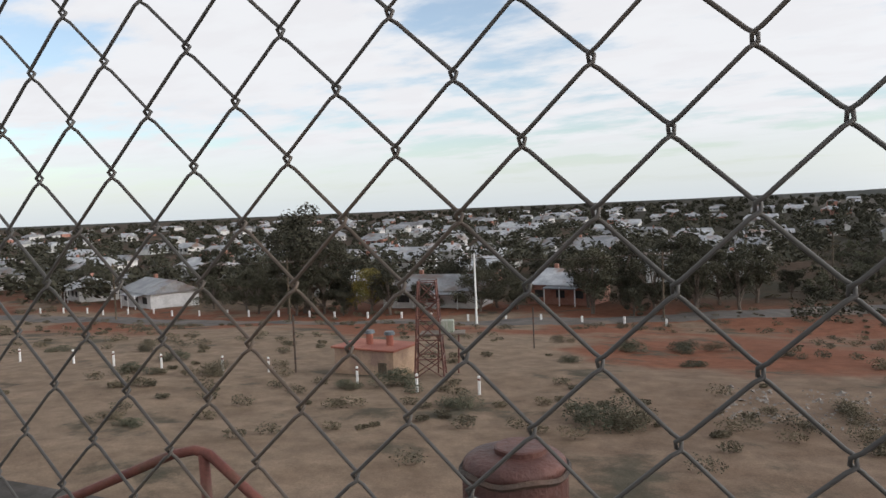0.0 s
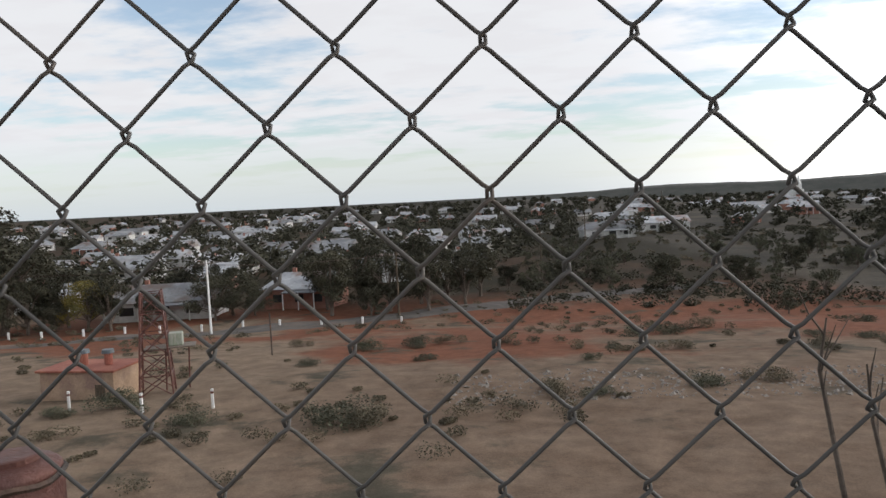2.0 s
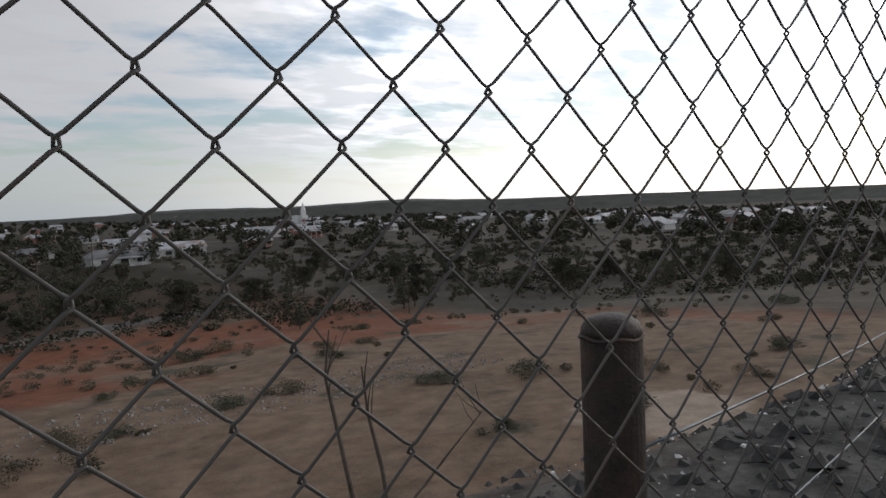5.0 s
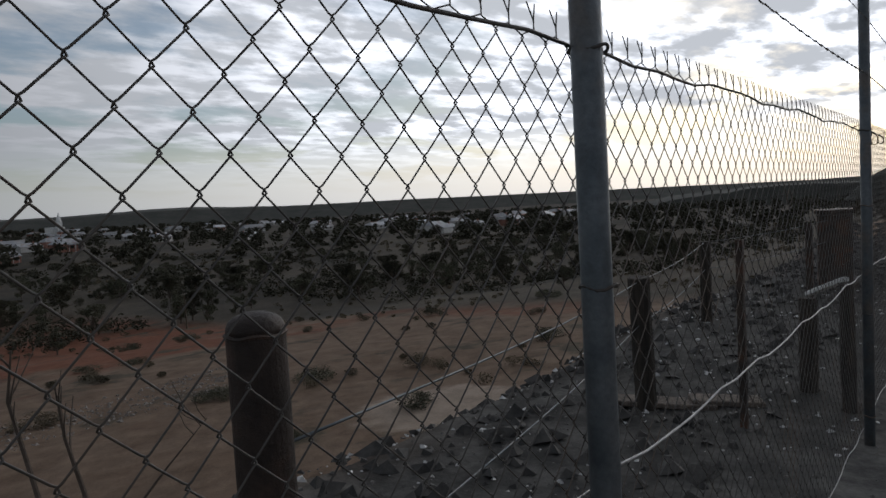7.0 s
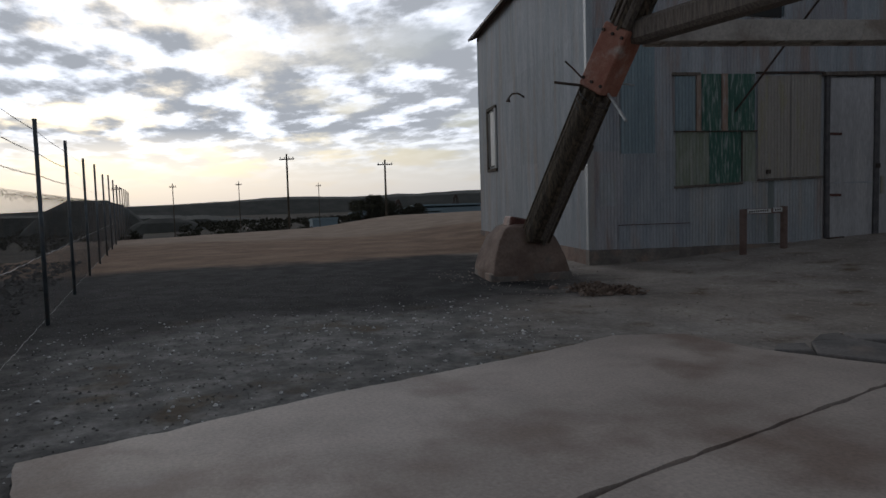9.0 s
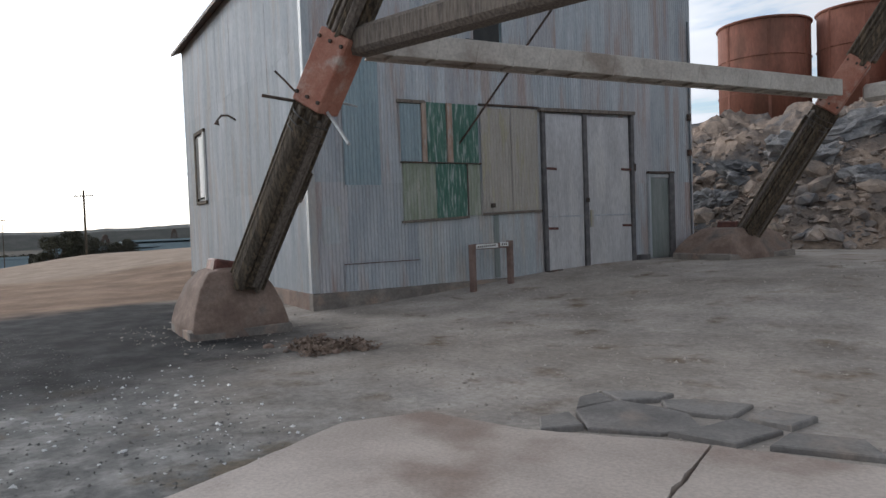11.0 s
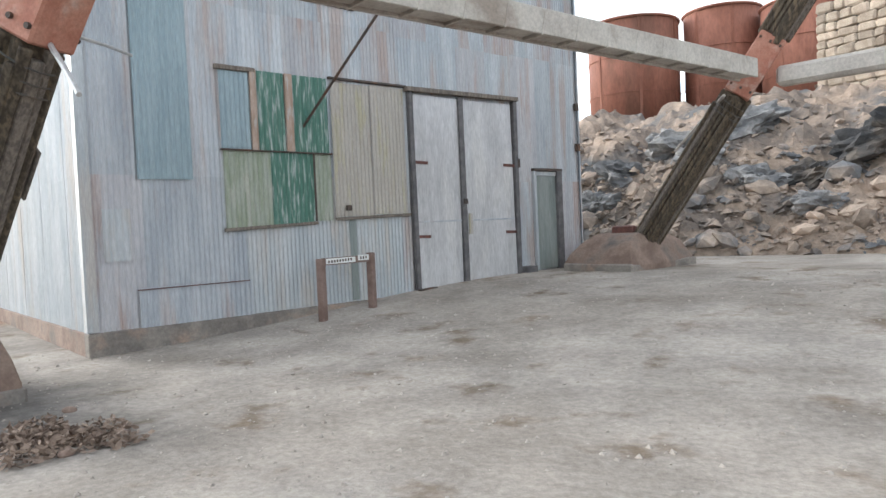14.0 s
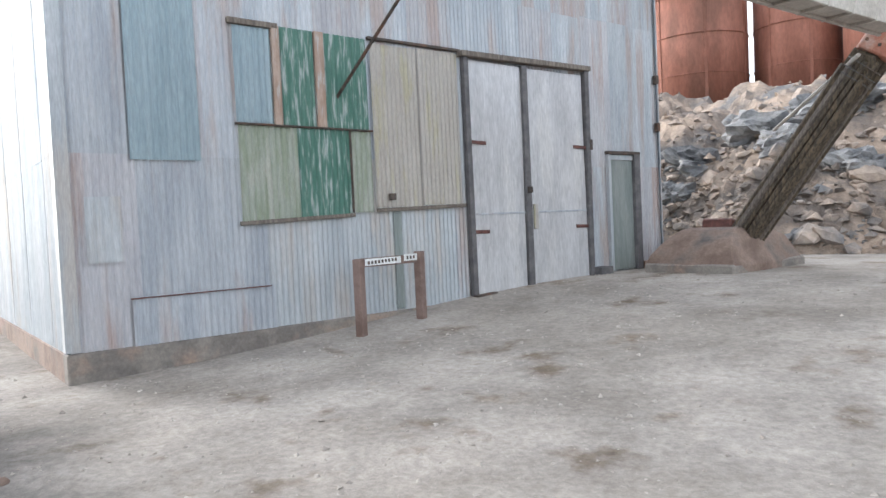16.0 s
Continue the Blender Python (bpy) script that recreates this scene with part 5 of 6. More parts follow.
for x, y, s in ((104, -31, 0.72), (107, -34, 0.8), (102, -33.5, 0.6), (112, -38, 0.68), (109, -41, 0.6), (118, -45, 0.66)):
    place_tree(protos[1], x, y, s, rng.uniform(0, 360))
for p_ in protos[1:]:
    p_.matrix_basis = pose(-150 - 10 * protos.index(p_), 120, height(-160, 120))
protos[0].matrix_basis = pose(-140, 112, height(-140, 112))


def far_woods():
    rng = random.Random(41)
    verts, faces = [], []
    for i in range(2600):
        a = radians(rng.uniform(-98, 62))
        d = 150 + 1450 * rng.random() ** 1.5
        x, y = -math.sin(a) * d, math.cos(a) * d
        if y < 6 or (d < 260 and a < radians(-4)):
            continue
        z = height(x, y)
        h = rng.uniform(3.5, 9.0)
        blobs = [(x + rng.uniform(-2, 2), y + rng.uniform(-2, 2), z + h * rng.uniform(0.45, 0.8), h * rng.uniform(0.25, 0.45)) for _ in range(4)]
        v, f = leaf_cloud(i, blobs, 26, 0.55 + d * 0.0011)
        n = len(verts)
        verts += v
        faces += [tuple(k + n for k in q) for q in f]
    for i in range(420):
        a = radians(rng.uniform(-126, -92))
        d = 230 + 800 * rng.random()
        x, y = -math.sin(a) * d, math.cos(a) * d
        z = height(x, y)
        h = rng.uniform(3, 7)
        v, f = leaf_cloud(i + 9000, [(x + rng.uniform(-3, 3), y + rng.uniform(-3, 3), z + h * 0.5, h * 0.45) for _ in range(3)], 24, 0.5 + d * 0.001)
        n = len(verts)
        verts += v
        faces += [tuple(k + n for k in q) for q in f]
    for i in range(1500):
        a = radians(rng.uniform(-80, -2))
        d = rng.uniform(95, 330)
        x, y = -math.sin(a) * d, math.cos(a) * d
        if y < 30 or noise.noise((x * 0.025, y * 0.025, 5.0)) < -0.12:
            continue
        z = height(x, y)
        h = rng.uniform(0.8, 2.6)
        v, f = leaf_cloud(i + 20000, [(x + rng.uniform(-1, 1) * h, y + rng.uniform(-0.6, 0.6) * h, z + h * 0.4, h * rng.uniform(0.4, 0.7)) for _ in range(3)], 26, 0.16 + d * 0.0009, 0.7)
        n = len(verts)
        verts += v
        faces += [tuple(k + n for k in q) for q in f]
    ob = new("far_trees", mesh_from("far_trees", verts, faces, M_TREE))
    tagged(ob, "dark street and garden trees scattered through a far town", "trees", kind="stuff")
    # dead-brown low scrub on the plain
    verts, faces = [], []
    for i in range(4600):
        a = radians(rng.uniform(-100, 62))
        d = 22 + 300 * rng.random() ** 1.15
        x, y = -math.sin(a) * d, math.cos(a) * d
        if y < 9 or noise.noise((x * 0.05, y * 0.05, 9.0)) < -0.02:
            continue
        wave = y + 3.0 * noise.noise((x * 0.06, 2.0, 0.0))
        if d < 60 and not (26 < wave < 33 or 43 < wave < 48) and not (x < -19 and y < 18) and rng.random() < 0.85:
            continue
        z = height(x, y)
        h = rng.uniform(0.25, 0.9) * (1 + max(0, d - 80) / 160)
        v, f = leaf_cloud(i + 5000, [(x, y, z + h * 0.4, h * 0.6), (x + h * 0.5, y + 0.2, z + h * 0.3, h * 0.5)], 120 if d < 60 else 60, 0.035 + d * 0.0006, 0.6)
        n = len(verts)
        verts += v
        faces += [tuple(k + n for k in q) for q in f]
    ob = new("low_scrub", mesh_from("low_scrub", verts, faces, M_SCRUB))
    tagged(ob, "low brown and grey scrub over sandy ground", "scrub", kind="stuff")


M_SCRUB = mat("brown_scrub", (0.085, 0.075, 0.05), (0.16, 0.13, 0.085), 0.3, 0.95, 0, 0, coords="World")
far_woods()


def shrub_mesh(seed, dark):
    rng = random.Random(seed)
    blobs = [(rng.uniform(-0.8, 0.8), rng.uniform(-0.5, 0.5), rng.uniform(0.15, 0.5), rng.uniform(0.3, 0.5)) for _ in range(7)]
    v, f = leaf_cloud(seed, blobs, 420, 0.034, 0.75)
    return mesh_from("saltbush", v, f, M_SHRUB if dark else M_SCRUB)


smesh = [shrub_mesh(s, s % 3 != 0) for s in range(50, 56)]
SHRUBS = ((-6.9, 28.6, 2.4), (-4.9, 28.3, 1.7), (-17.7, 31.8, 2.0), (-20, 31.2, 1.2), (-26.5, 21, 1.0), (-24.5, 20.6, 0.9), (-13.4, 29.3, 1.5), (-30, 32, 1.8), (-34.5, 30, 1.5), (-4, 47, 1.3), (3, 33, 1.6), (5.2, 32, 1.2), (10.5, 33.5, 1.5), (14, 35, 1.6),
          (6.5, 42, 1.0), (8.5, 48, 1.0), (1.5, 52, 1.2), (12, 56, 1.9), (15, 57, 2.2), (18, 60, 2.0), (-9, 54, 2.0), (-6, 55, 2.1), (-3, 56, 1.6), (24, 52, 1.3), (27, 50, 1.5), (22, 47, 1.0), (33, 64, 1.8), (38, 62, 1.8), (42, 48, 1.2), (20, 30, 1.4), (25, 28, 1.7), (29, 24, 1.5), (16, 20, 1.0), (21, 17.5, 1.3),
          (30, 18, 1.2), (37, 21, 1.6), (12.5, 13.5, 1.2), (9.5, 11.5, 0.9), (14, 9.5, 0.8), (-38, 36, 1.6), (-44, 40, 1.8), (-52, 38, 1.3), (-12, 45, 1.2), (-16, 58, 1.4), (50, 40, 1.8), (60, 33, 2.0), (48, 28, 1.2), (3.4, 4.4, 1.0), (4.9, 4.9, 1.3), (6.6, 4.3, 1.1), (2.3, 5.2, 1.0), (8.3, 4.6, 0.9), (1.0, 6.0, 1.0), (11, 5.2, 1.2))
for i, (x, y, s) in enumerate(SHRUBS):
    ob = new("saltbush", smesh[i % 6])
    ob.matrix_basis = pose(x, y, height(x, y) - 0.05, 0, 0, i * 67 % 360) @ Matrix.Diagonal((s * 0.8, s * 0.8, s * 0.62, 1))
    tagged(ob, "grey-green saltbush on sandy ground" if (50 + i % 6) % 3 else "dry brown bush on sandy ground", "bush", "bushes on the plain")

# bare twigs close to the fence
STEMS = ((((1.10, 1.62, 0.2), (1.02, 1.6, 0.6), (0.96, 1.6, 0.94), (0.98, 1.6, 1.08)), 0.009), (((1.2, 1.62, 0.2), (1.14, 1.6, 0.61), (1.10, 1.6, 0.79), (1.085, 1.6, 0.95)), 0.009), (((1.1, 1.62, 0.35), (1.30, 1.6, 0.51), (1.41, 1.6, 0.6), (1.57, 1.6, 0.72)), 0.006))
for j, (pts, r) in enumerate(STEMS):
    rng = random.Random(60 + j)
    bm = bmesh.new()
    add_tube(bm, pts, [r, r * 0.85, r * 0.6, r * 0.25], 6)
    for k in range(4):
        t = rng.uniform(0.5, 1.0) * 2.99
        i = int(t)
        a = Vector(pts[i]).lerp(Vector(pts[i + 1]), t - i)
        d = Vector((rng.uniform(-1, 1), rng.uniform(-0.5, 0.5), rng.uniform(0.3, 1.2))).normalized() * rng.uniform(0.06, 0.2)
        add_tube(bm, (a, a + d * 0.5, a + d + Vector((0.01, 0, 0.02))), [r * 0.4, r * 0.3, r * 0.15], 4)
    solid("dead_stem", bm, M_BARK, "bare dead bush stem with thin twigs", "dead plant", group="dead stems by the fence")


def scatter(name, label, n, box, size, material, seed, test=None, kind_cat="gravel"):
    rng = random.Random(seed)
    verts, faces = [], []
    base = [Vector(p) for p in ((1, 0, 0), (-0.3, 0.95, 0), (-0.75, -0.6, 0.1), (0.1, 0.1, 0.75), (0.3, -0.7, 0.2))]
    fs = ((0, 1, 3), (1, 2, 3), (2, 4, 3), (4, 0, 3), (0, 4, 2, 1))
    for i in range(n):
        x, y = rng.uniform(box[0], box[1]), rng.uniform(box[2], box[3])
        if test and not test(x, y):
            continue
        r = size * rng.choice((0.5, 0.6, 0.8, 1.0, 1.6)) * rng.uniform(0.7, 1.3)
        m = Matrix.Rotation(rng.uniform(0, 6.28), 4, "Z") @ Matrix.Rotation(rng.uniform(-0.5, 0.5), 4, "X")
        k = len(verts)
        z = height(x, y)
        for b in base:
            q = m @ (b * r * rng.uniform(0.75, 1.25))
            verts.append((x + q.x, y + q.y, z + q.z - 0.1 * r))
        faces += [tuple(a + k for a in f) for f in fs]
    ob = new(name, mesh_from(name, verts, faces, material))
    tagged(ob, label, kind_cat, kind="stuff")


def in_poly(x, y, poly):
    inside = False
    for (ax, ay), (cx, cy) in zip(poly, poly[1:] + poly[:1]):
        if (ay > y) != (cy > y) and x < (cx - ax) * (y - ay) / (cy - ay) + ax:
            inside = not inside
    return inside


OFF_SLAB = lambda x, y: not in_poly(x, y, SLAB)
scatter("yard_gravel", "small brown stones strewn over a gravel yard", 4200, (2, 15, -18, -6.3), 0.018, M_GRAVEL, 71, OFF_SLAB)
M_SLAG = mat("slag_stone", (0.10, 0.096, 0.09), (0.19, 0.178, 0.165), 5, 0.7, 0, 0.3, coords="World")
scatter("slag_stones", "dark slag stones strewn along the fence and bank", 11000, (2, 16, -5.5, 3.2), 0.013, M_SLAG, 72, OFF_SLAB)
scatter("quartz_chips", "white quartz chips among the slag", 1900, (2.5, 11.0, -6.0, 3.0), 0.017, M_QUARTZ, 73, OFF_SLAB)
scatter("bank_rubble", "rough dark slag rubble along the top of the bank", 2600, (2.2, 24, 0.5, 3.8), 0.06, M_RUBBLE, 76)
scatter("plain_rubble", "rubble stones in a low line across the plain", 1500, (-2, 26, 31, 38), 0.10, M_GRAVEL, 74)
v, f = leaf_cloud(88, [(10.4 + 0.55 * math.cos(k * 1.3) * (k % 3) / 2, -7.72 + 0.4 * math.sin(k * 2.1) * (k % 4) / 3, 0.03, 0.22) for k in range(12)], 160, 0.035, 0.35)
v = [Vector((q.x, q.y, max(q.z, height(q.x, q.y) + 0.004))) for q in v]
tagged(new("leaf_litter", mesh_from("leaf_litter", v, f, M_LITTER)), "heap of dry brown leaves and sticks on the gravel", "leaf litter", kind="stuff")
rng = random.Random(77)
for i, (x, y, r) in enumerate(((10.7, -7.5, 0.06), (10.2, -8.0, 0.05), (10.55, -7.95, 0.05), (10.0, -7.6, 0.06), (11.1, -7.3, 0.07), (10.6, -7.25, 0.05), (11.3, -8.3, 0.06))):
    bm = bmesh.new()
    bmesh.ops.create_icosphere(bm, subdivisions=2, radius=r)
    for w in bm.verts:
        w.co *= 1 + 0.5 * noise.noise(w.co * 14 + Vector((i, 0, 0)))
        w.co.z *= 0.6
    solid("rubble_stone", bm, M_FOOT, "broken reddish stone lying beside a footing", "stone", pose(x, y, height(x, y) + r * 0.2, 0, 0, i * 50), "rubble by the footing")


# ---------------------------------------------------------------- hut, tower, poles and marker posts on the plain
def build_hut():
    x0, y0, z0 = -22.0, 37.1, height(-22, 36.5)
    hut = thing("pump_hut", "small flat-roofed tan rendered pump hut on the plain", "hut", pose(x0, y0, z0, 0, 0, -6))
    bm = bmesh.new()
    add_box(bm, (4.4, 2.6, 2.0), pose(0, 0, 0.6), 0.02)
    part("wall", bm, M_HUT, hut)
    bm = bmesh.new()
    add_box(bm, (4.7, 2.9, 0.12), pose(0, 0, 1.64), 0.02)
    part("roof", bm, M_HUTROOF, hut, "flat red roof")
    for x in (-0.4, 1.1):
        bm = bmesh.new()
        add_tube(bm, ((x, 0, 1.68), (x, 0, 2.35)), 0.22, 12)
        v = part("vent", bm, M_HUTROOF, hut)
        bm = bmesh.new()
        add_tube(bm, ((x, 0, 2.35), (x, 0, 2.55)), [0.34, 0.30], 14)
        part("vent_cap", bm, M_POST, v, "pale vent cap")
    bm = bmesh.new()
    add_box(bm, (0.6, 0.05, 0.8), pose(1.4, -1.32, 0.5), 0.01)
    part("door", bm, M_TIMBER, hut)


build_hut()


def build_tower():
    x0, y0 = -17.9, 36.3
    z0 = height(x0, y0)
    tw = thing("lattice_tower", "small rusty lattice tower with a platform beside the hut", "tower", pose(x0, y0, z0, 0, 0, 20))
    H, w0, w1 = 5.6, 0.85, 0.5
    def at(i, z):
        k = w0 + (w1 - w0) * z / H
        sx, sy = ((-1, -1), (1, -1), (1, 1), (-1, 1))[i % 4]
        return (sx * k, sy * k, z)
    for i in range(4):
        bm = bmesh.new()
        add_tube(bm, (at(i, -0.2), at(i, H)), 0.05, 5)
        part("leg", bm, M_RUST, tw)
    for lv in range(5):
        for i in range(4):
            for a, c in ((at(i, 1.1 * lv), at(i + 1, 1.1 * lv + 1.1)), (at(i + 1, 1.1 * lv), at(i, 1.1 * lv + 1.1)), (at(i, 1.1 * lv + 1.1), at(i + 1, 1.1 * lv + 1.1))):
                bm = bmesh.new()
                add_tube(bm, (a, c), 0.03, 4)
                part("brace", bm, M_RUST, tw)
    bm = bmesh.new()
    add_box(bm, (2.6, 1.2, 0.08), pose(0.8, 0, 2.5), 0.01)
    part("platform", bm, M_TIMBER2, tw)
    bm = bmesh.new()
    add_box(bm, (0.75, 0.6, 0.7), pose(1.1, 0, 2.89), 0.05)
    part("cabinet", bm, M_IRON_O, tw, "pale green equipment box")
    for x in (0.4, 1.6):
        bm = bmesh.new()
        add_tube(bm, ((x, 0.5, 0), (x + 0.1, 0.5, 2.5)), 0.05, 5)
        part("prop", bm, M_RUST, tw)


build_tower()


def pole_proto(h, material, label, arms):
    p_ = thing("power_pole", label, "pole")
    bm = bmesh.new()
    add_tube(bm, ((0, 0, -0.5), (0, 0, h)), [0.16, 0.11], 10)
    part("shaft", bm, material, p_)
    for z in arms:
        bm = bmesh.new()
        add_box(bm, (2.0, 0.1, 0.12), pose(0, 0, z), 0.01)
        arm = part("crossarm", bm, M_TIMBER2, p_)
        for x in (-0.85, -0.3, 0.3, 0.85):
            bm = bmesh.new()
            add_tube(bm, ((x, 0, z + 0.05), (x, 0, z + 0.22)), 0.05, 6)
            part("insulator", bm, M_WHITE, arm)
    return p_


wp = pole_proto(9.3, M_WHITE, "pale concrete power pole beside the road", (8.9,))
wp.matrix_basis = pose(-33.8, 83.5, height(-33.8, 83.5), 0, 0, 20)
dp = pole_proto(9.0, M_TIMBER, "dark timber power pole", (8.5,))
dp.matrix_basis = pose(-12.0, 95, height(-12, 95), 0, 0, 15)
for x, y, s in ((-92, 78, 1), (-62, 82, 1), (12, 150, 1.0), (30, 210, 1.1), (-110, 200, 1.1), (-20, 320, 1.2), (60, 420, 1.3), (52, 84, 0.55), (150, 600, 1.6), (-60, 260, 1.1)):
    copy_thing(dp, pose(x, y, height(x, y), 0, 0, 20) @ Matrix.Scale(s, 4))
for x, y, top in ((94.6, -18.4, 8.0), (88.1, -29.7, 6.8), (150, 4, 6), (210, -8, 8), (230, -28, 9), (260, -60, 9)):
    z = height(x, y)
    copy_thing(dp, pose(x, y, z, 0, 0, 60) @ Matrix.Diagonal((1, 1, (top - z) / 9.0, 1)))
for a, c in (((-92, 78), (-62, 82)), ((-62, 82), (-33.8, 83.5)), ((-33.8, 83.5), (-12, 95))):
    za, zc = height(*a) + 8.7, height(*c) + 8.7
    for dx in (-0.6, 0.6):
        wire("power_line", strand((a[0] + dx, a[1], za), (c[0] + dx, c[1], zc), 0.5), 0.02, M_DARKIRON, "sagging dark power line between poles")

mk = None
for i, (x, y) in enumerate(((-16.4, 31.5), (-20.5, 32.4), (-28.0, 34.3), (-35.5, 33.0), (-43.0, 32.5), (-13.25, 32.2), (-39.3, 32.6), (-48.5, 32.5), (-31.0, 33.6), (-53, 33))):
    if mk is None:
        mk = thing("marker_post", "short white marker post beside a track", "post", group="white marker posts")
        bm = bmesh.new()
        add_box(bm, (0.12, 0.12, 1.1), pose(0, 0, 0.4), 0.01)
        part("shaft", bm, M_WHITE, mk)
        bm = bmesh.new()
        add_box(bm, (0.125, 0.125, 0.12), pose(0, 0, 0.78), 0.01)
        part("band", bm, M_REDPIPE, mk, "red reflector band")
        mk.matrix_basis = pose(x, y, height(x, y))
    else:
        copy_thing(mk, pose(x, y, height(x, y), 0, 0, i * 20))
gp = None
for i in range(22):
    x = -120 + i * 5.2
    y = 88 + 0.02 * x + (i % 3) * 0.6
    if gp is None:
        gp = thing("guide_post", "short white roadside guide post", "post", pose(x, y, height(x, y)), "roadside guide posts")
        bm = bmesh.new()
        add_box(bm, (0.26, 0.2, 1.1), pose(0, 0, 0.4), 0.02)
        part("shaft", bm, M_WHITE, gp)
    else:
        copy_thing(gp, pose(x, y, height(x, y)))
for x, y, h in ((-16.3, 51.5, 3.2), (-26.5, 35, 3.6)):
    bm = bmesh.new()
    add_tube(bm, ((x, y, height(x, y) - 0.2), (x, y, height(x, y) + h)), 0.06, 6)
    solid("thin_post", bm, M_DARKIRON, "thin dark steel post on the plain", "post")


M_ROAD = mat("worn_bitumen", (0.075, 0.066, 0.060), (0.12, 0.105, 0.094), 0.4, 0.9, 0, 0.2, fine=6, c3=(0.17, 0.125, 0.095), scale3=0.12, coords="World")
LANE = ((-190, 84), (-130, 80), (-80, 79), (-50, 79), (-30, 86), (-12, 95), (10, 108), (40, 122))
verts, faces = [], []
for (ax, ay), (cx, cy) in zip(LANE, LANE[1:]):
    for k in range(24):
        x, y = ax + (cx - ax) * k / 24, ay + (cy - ay) * k / 24
        dx, dy = (cx - ax) / math.hypot(cx - ax, cy - ay), (cy - ay) / math.hypot(cx - ax, cy - ay)
        for o in (-3.4, -1.7, 0.0, 1.7, 3.4):
            verts.append((x - dy * o, y + dx * o, height(x - dy * o, y + dx * o) + (0.22 if abs(o) < 3 else 0.02)))
for i in range(len(verts) // 5 - 1):
    faces += [(i * 5 + j, i * 5 + j + 1, i * 5 + j + 6, i * 5 + j + 5) for j in range(4)]
tagged(new("road", mesh_from("road", verts, faces, M_ROAD)), "worn grey bitumen road past the first houses", "road", kind="structure")


# ---------------------------------------------------------------- the town
def house_proto(seed, w, d, h, wallm, label):
    rng = random.Random(seed)
    hs = thing("house", label, "house")
    bm = bmesh.new()
    add_box(bm, (w, d, h + 1.0), pose(0, 0, (h - 1.0) / 2))
    part("wall", bm, wallm, hs)
    bm = bmesh.new()
    e, rh = 0.5, h + d * 0.24
    vs = [bm.verts.new(p) for p in ((-w / 2 - e, -d / 2 - e, h - 0.1), (w / 2 + e, -d / 2 - e, h - 0.1), (w / 2 + e, d / 2 + e, h - 0.1), (-w / 2 - e, d / 2 + e, h - 0.1), (-w / 2 + d * 0.2, 0, rh), (w / 2 + e, 0, rh))]
    for f in ((0, 1, 5, 4), (1, 2, 5), (2, 3, 4, 5), (3, 0, 4), (3, 2, 1, 0)):
        bm.faces.new([vs[i] for i in f])
    part("roof", bm, M_ROOF, hs, "grey corrugated iron roof")
    for sx in (-0.28, 0.05, 0.33):
        bm = bmesh.new()
        add_box(bm, (w * 0.13, 0.08, 1.2), pose(sx * w, -d / 2 - 0.03, h * 0.55))
        part("window", bm, M_DARK, hs)
    bm = bmesh.new()
    add_box(bm, (w * 0.5, 2.0, 0.12), pose(w * 0.1, -d / 2 - 1.0, h - 0.35, 8, 0, 0))
    ver = part("verandah", bm, M_ROOF, hs)
    for sx in (-0.13, 0.1, 0.33):
        bm = bmesh.new()
        add_box(bm, (0.14, 0.14, h), pose(sx * w, -d / 2 - 1.8, h / 2 - 0.3))
        part("verandah_post", bm, M_WHITE, ver)
    bm = bmesh.new()
    add_box(bm, (0.6, 0.6, 1.2), pose(-w * 0.2, d * 0.1, rh))
    part("chimney", bm, M_HOUSER, hs)
    return hs


hp = [house_proto(1, 13, 9, 3.2, M_HOUSEW, "single-storey white house with a grey iron roof"), house_proto(2, 16, 9, 3.0, M_HOUSEW, "long low white house with a grey iron roof"), house_proto(3, 11, 9, 3.4, M_HOUSER, "red-brown house with an iron roof and verandah"), house_proto(4, 10, 8, 3.0, M_HOUSEW, "small pale cottage with an iron roof")]
first = ((3, -134, 108, -23), (1, -106, 100, -23), (2, -29, 112, -8), (1, -49, 105, 5), (1, -20, 238, -8), (3, -3, 221, -30), (3, -140, 118, 30), (3, -78, 122, 10), (0, -15, 150, 0), (3, -4.5, 163, -20), (1, -30, 170, 8), (2, -60, 150, 15))
for k, x, y, a in first:
    copy_thing(hp[k], pose(x, y, height(x, y), 0, 0, a))
rng = random.Random(91)
spots = []
tries = 0
while len(spots) < 260 and tries < 9000:
    tries += 1
    a = radians(rng.uniform(-64, 60))
    d = 170 + 1000 * rng.random() ** 1.35
    if a < radians(-3) and d < 210 + 190 * min(1.0, -a / radians(30)):
        continue
    x, y = -math.sin(a) * d, math.cos(a) * d
    x, y = round(x / 24) * 24 + rng.uniform(-4, 4), round(y / 30) * 30 + rng.uniform(-4, 4)
    if any(abs(x - q[0]) < 17 and abs(y - q[1]) < 17 for q in spots) or any(abs(x - q[1]) < 20 and abs(y - q[2]) < 20 for q in first):
        continue
    spots.append((x, y))
for i, (x, y) in enumerate(spots):
    k = rng.choice((0, 0, 1, 1, 2, 3))
    copy_thing(hp[k], pose(x, y, height(x, y), 0, 0, rng.choice((0, 0, 90, 180, 10, -12)) + rng.uniform(-6, 6)) @ Matrix.Scale(rng.uniform(0.9, 1.25), 4))
for i, q in enumerate(hp):
    q.matrix_basis = pose(-150 + 26 * i, 190, height(-150 + 26 * i, 190), 0, 0, 5)
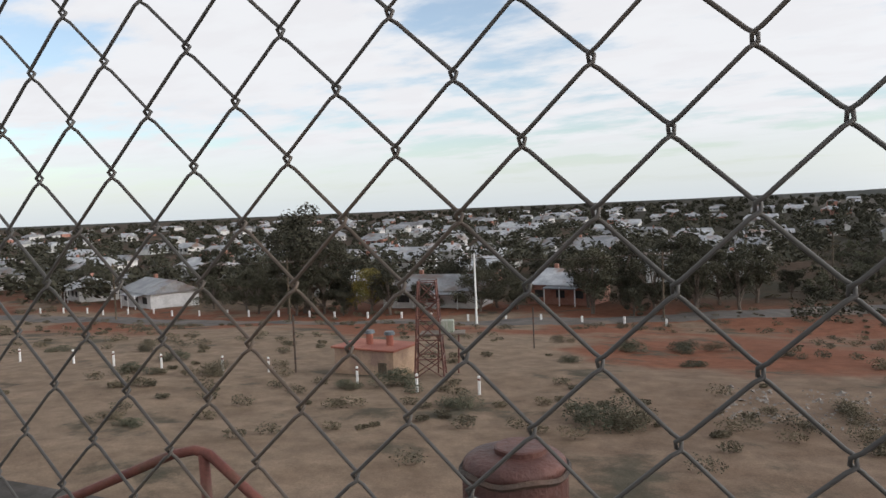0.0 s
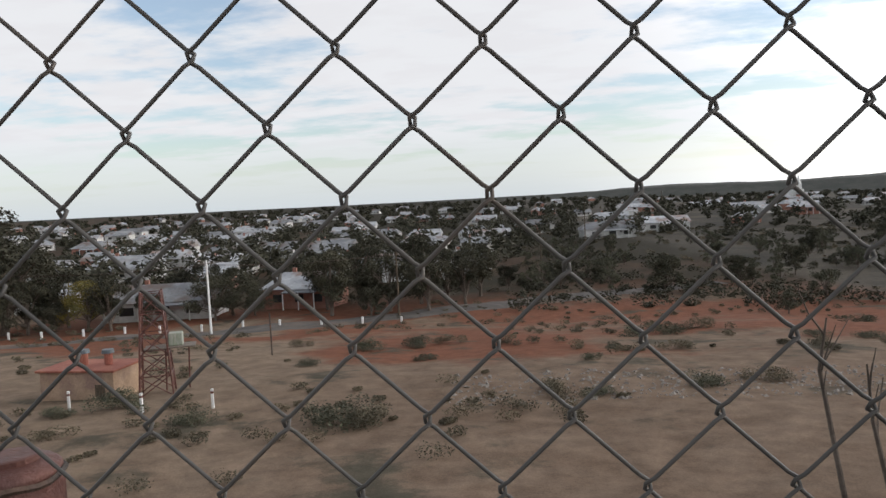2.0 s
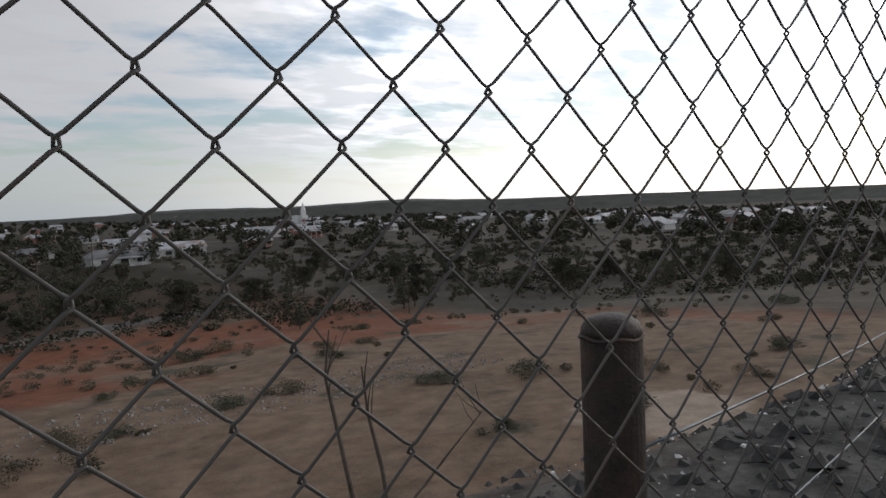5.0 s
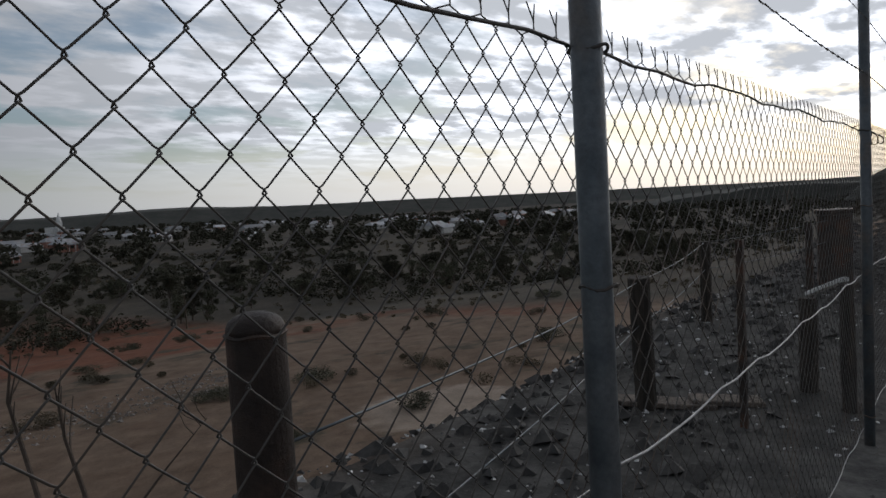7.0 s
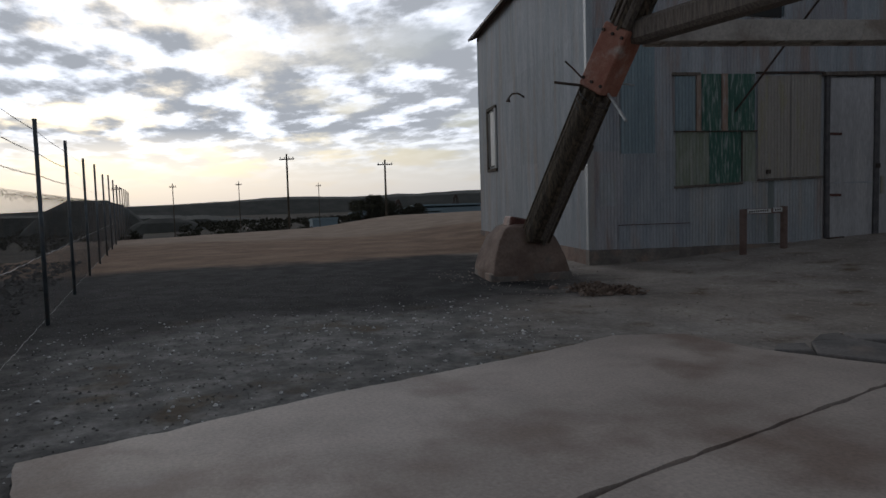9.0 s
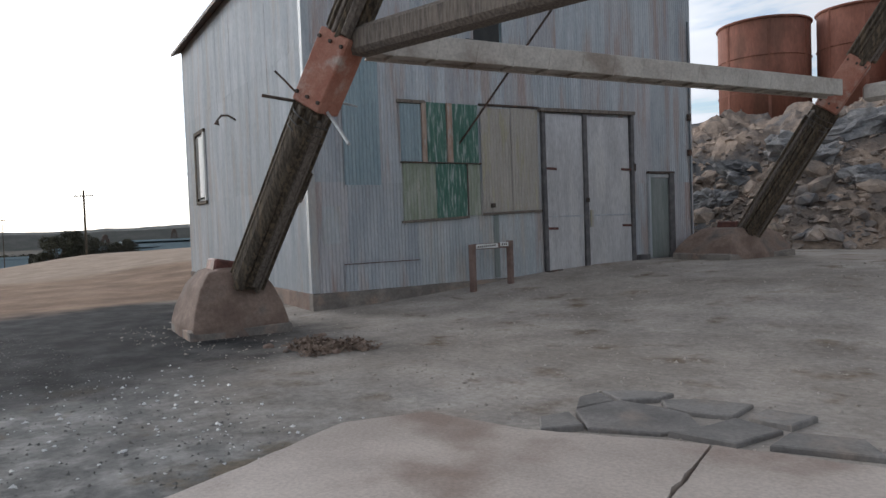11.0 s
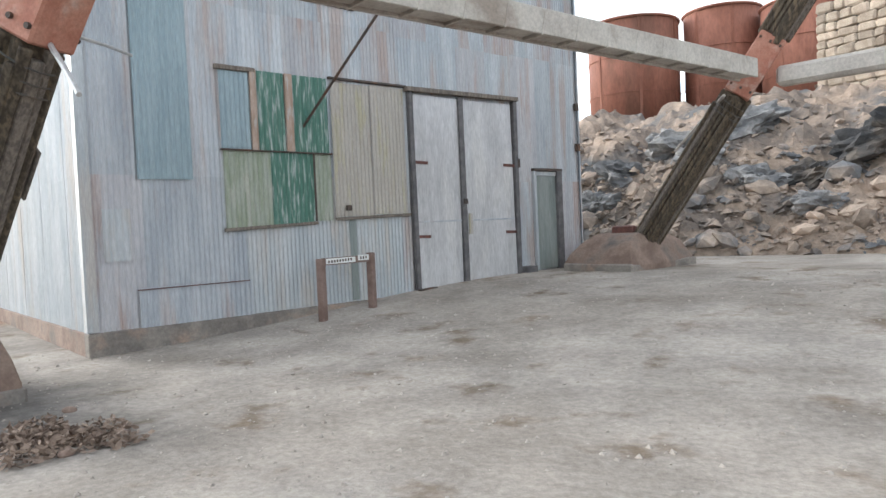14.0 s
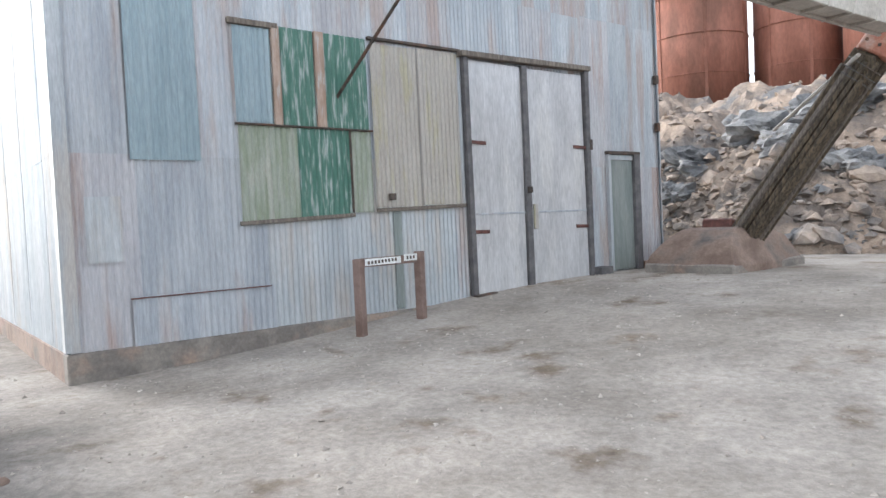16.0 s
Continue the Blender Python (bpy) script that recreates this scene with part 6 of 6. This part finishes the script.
# white church spire far in the town
ch = thing("church", "white church with a slender spire far in the town", "church", pose(433, 1008, height(433, 1008)))
bm = bmesh.new()
add_box(bm, (16, 24, 11), pose(0, 0, 5))
part("nave", bm, M_WHITE, ch)
bm = bmesh.new()
add_box(bm, (6, 6, 18), pose(0, -14, 9))
part("tower", bm, M_WHITE, ch)
bm = bmesh.new()
add_tube(bm, ((0, -14, 18), (0, -14, 30)), [4, 0.2], 8)
part("spire", bm, M_WHITE, ch)


# ---------------------------------------------------------------- far hills
def ridge(name, r, heads, seed, label, material):
    rng = random.Random(seed)
    verts, faces = [], []
    n = 260
    for i in range(n + 1):
        a = heads[0] + (heads[1] - heads[0]) * i / n
        k = radians(a)
        env = lerp_table(a, heads[2])
        hgt = env * (0.75 + 0.35 * noise.noise((a * 0.11, seed, 0)) + 0.12 * noise.noise((a * 0.6, seed, 3)) + 0.04 * noise.noise((a * 2.5, seed, 3)))
        for rr, z in ((r * 0.82, -60), (r * 0.92, hgt - abs(hgt) * 0.4), (r, hgt), (r * 1.1, -60)):
            verts.append((-math.sin(k) * rr, math.cos(k) * rr, z))
    for i in range(n):
        for j in range(3):
            faces.append((i * 4 + j, i * 4 + j + 1, i * 4 + j + 5, i * 4 + j + 4))
    ob = new(name, mesh_from(name, verts, faces, material))
    tagged(ob, label, "hills", kind="structure")


ridge("backdrop", 2600, (-175, 70, ((-175, 20), (-132, 36), (-118, 50), (-110, 34), (-102, 40), (-92, 14), (-80, -6), (-62, 4), (-45, 12), (-30, 28), (-15, 24), (-6, 10), (5, 4), (70, 2))), 3, "low dark scrub-covered ridges on the skyline", M_HILL)
ridge("backdrop", 900, (-100, -66, ((-100, -28), (-92, -12), (-88, -6), (-80, -5), (-70, -12), (-66, -26))), 5, "dark scrubby rise beyond the end of the fence", M_HILL)
for x, y, r, h in ((590, 40, 46, 24), (520, -12, 30, 10)):
    bm = bmesh.new()
    add_tube(bm, ((x, y, -16), (x, y, -16 + h * 0.7), (x, y, -16 + h)), [r, r * 0.62, r * 0.3], 18)
    solid("slag_mound", bm, M_HILL, "dark flat-topped slag mound on the skyline", "mound")
# far mine buildings and headframes
for x, y, w, h in ((300, -95, 22, 8), (330, -120, 30, 7), (280, -66, 10, 6), (360, -150, 40, 9), (410, -165, 26, 7)):
    bm = bmesh.new()
    z = height(x, y)
    add_box(bm, (w * 0.6, w, h + 4), pose(x, y, z + h / 2), 0.2)
    vs = add_box(bm, (w * 0.64, w * 1.04, 0.8), pose(x, y, z + h + 2.2, 0, 5, 0))
    solid("mine_building", bm, M_IRON_B, "grey iron mine building far across the plain", "building")
for x, y, h in ((310, -108, 14), (430, -190, 17)):
    z = height(x, y)
    hf = thing("far_headframe", "dark steel headframe far across the plain", "headframe", pose(x, y, z))
    for a, c in (((-2, -2, 0), (-1, -1, h)), ((-2, 2, 0), (-1, 1, h)), ((2, -2, 0), (1, -1, h)), ((2, 2, 0), (1, 1, h)), ((1, 5, 0), (0, 1, h)), ((-1, 5, 0), (0, 1, h))):
        bm = bmesh.new()
        add_tube(bm, (a, c), 0.35, 5)
        part("strut", bm, M_DARKIRON, hf)
    bm = bmesh.new()
    add_tube(bm, ((-0.4, 0, h + 0.6), (0.4, 0, h + 0.6)), 1.1, 16)
    part("sheave", bm, M_DARKIRON, hf)
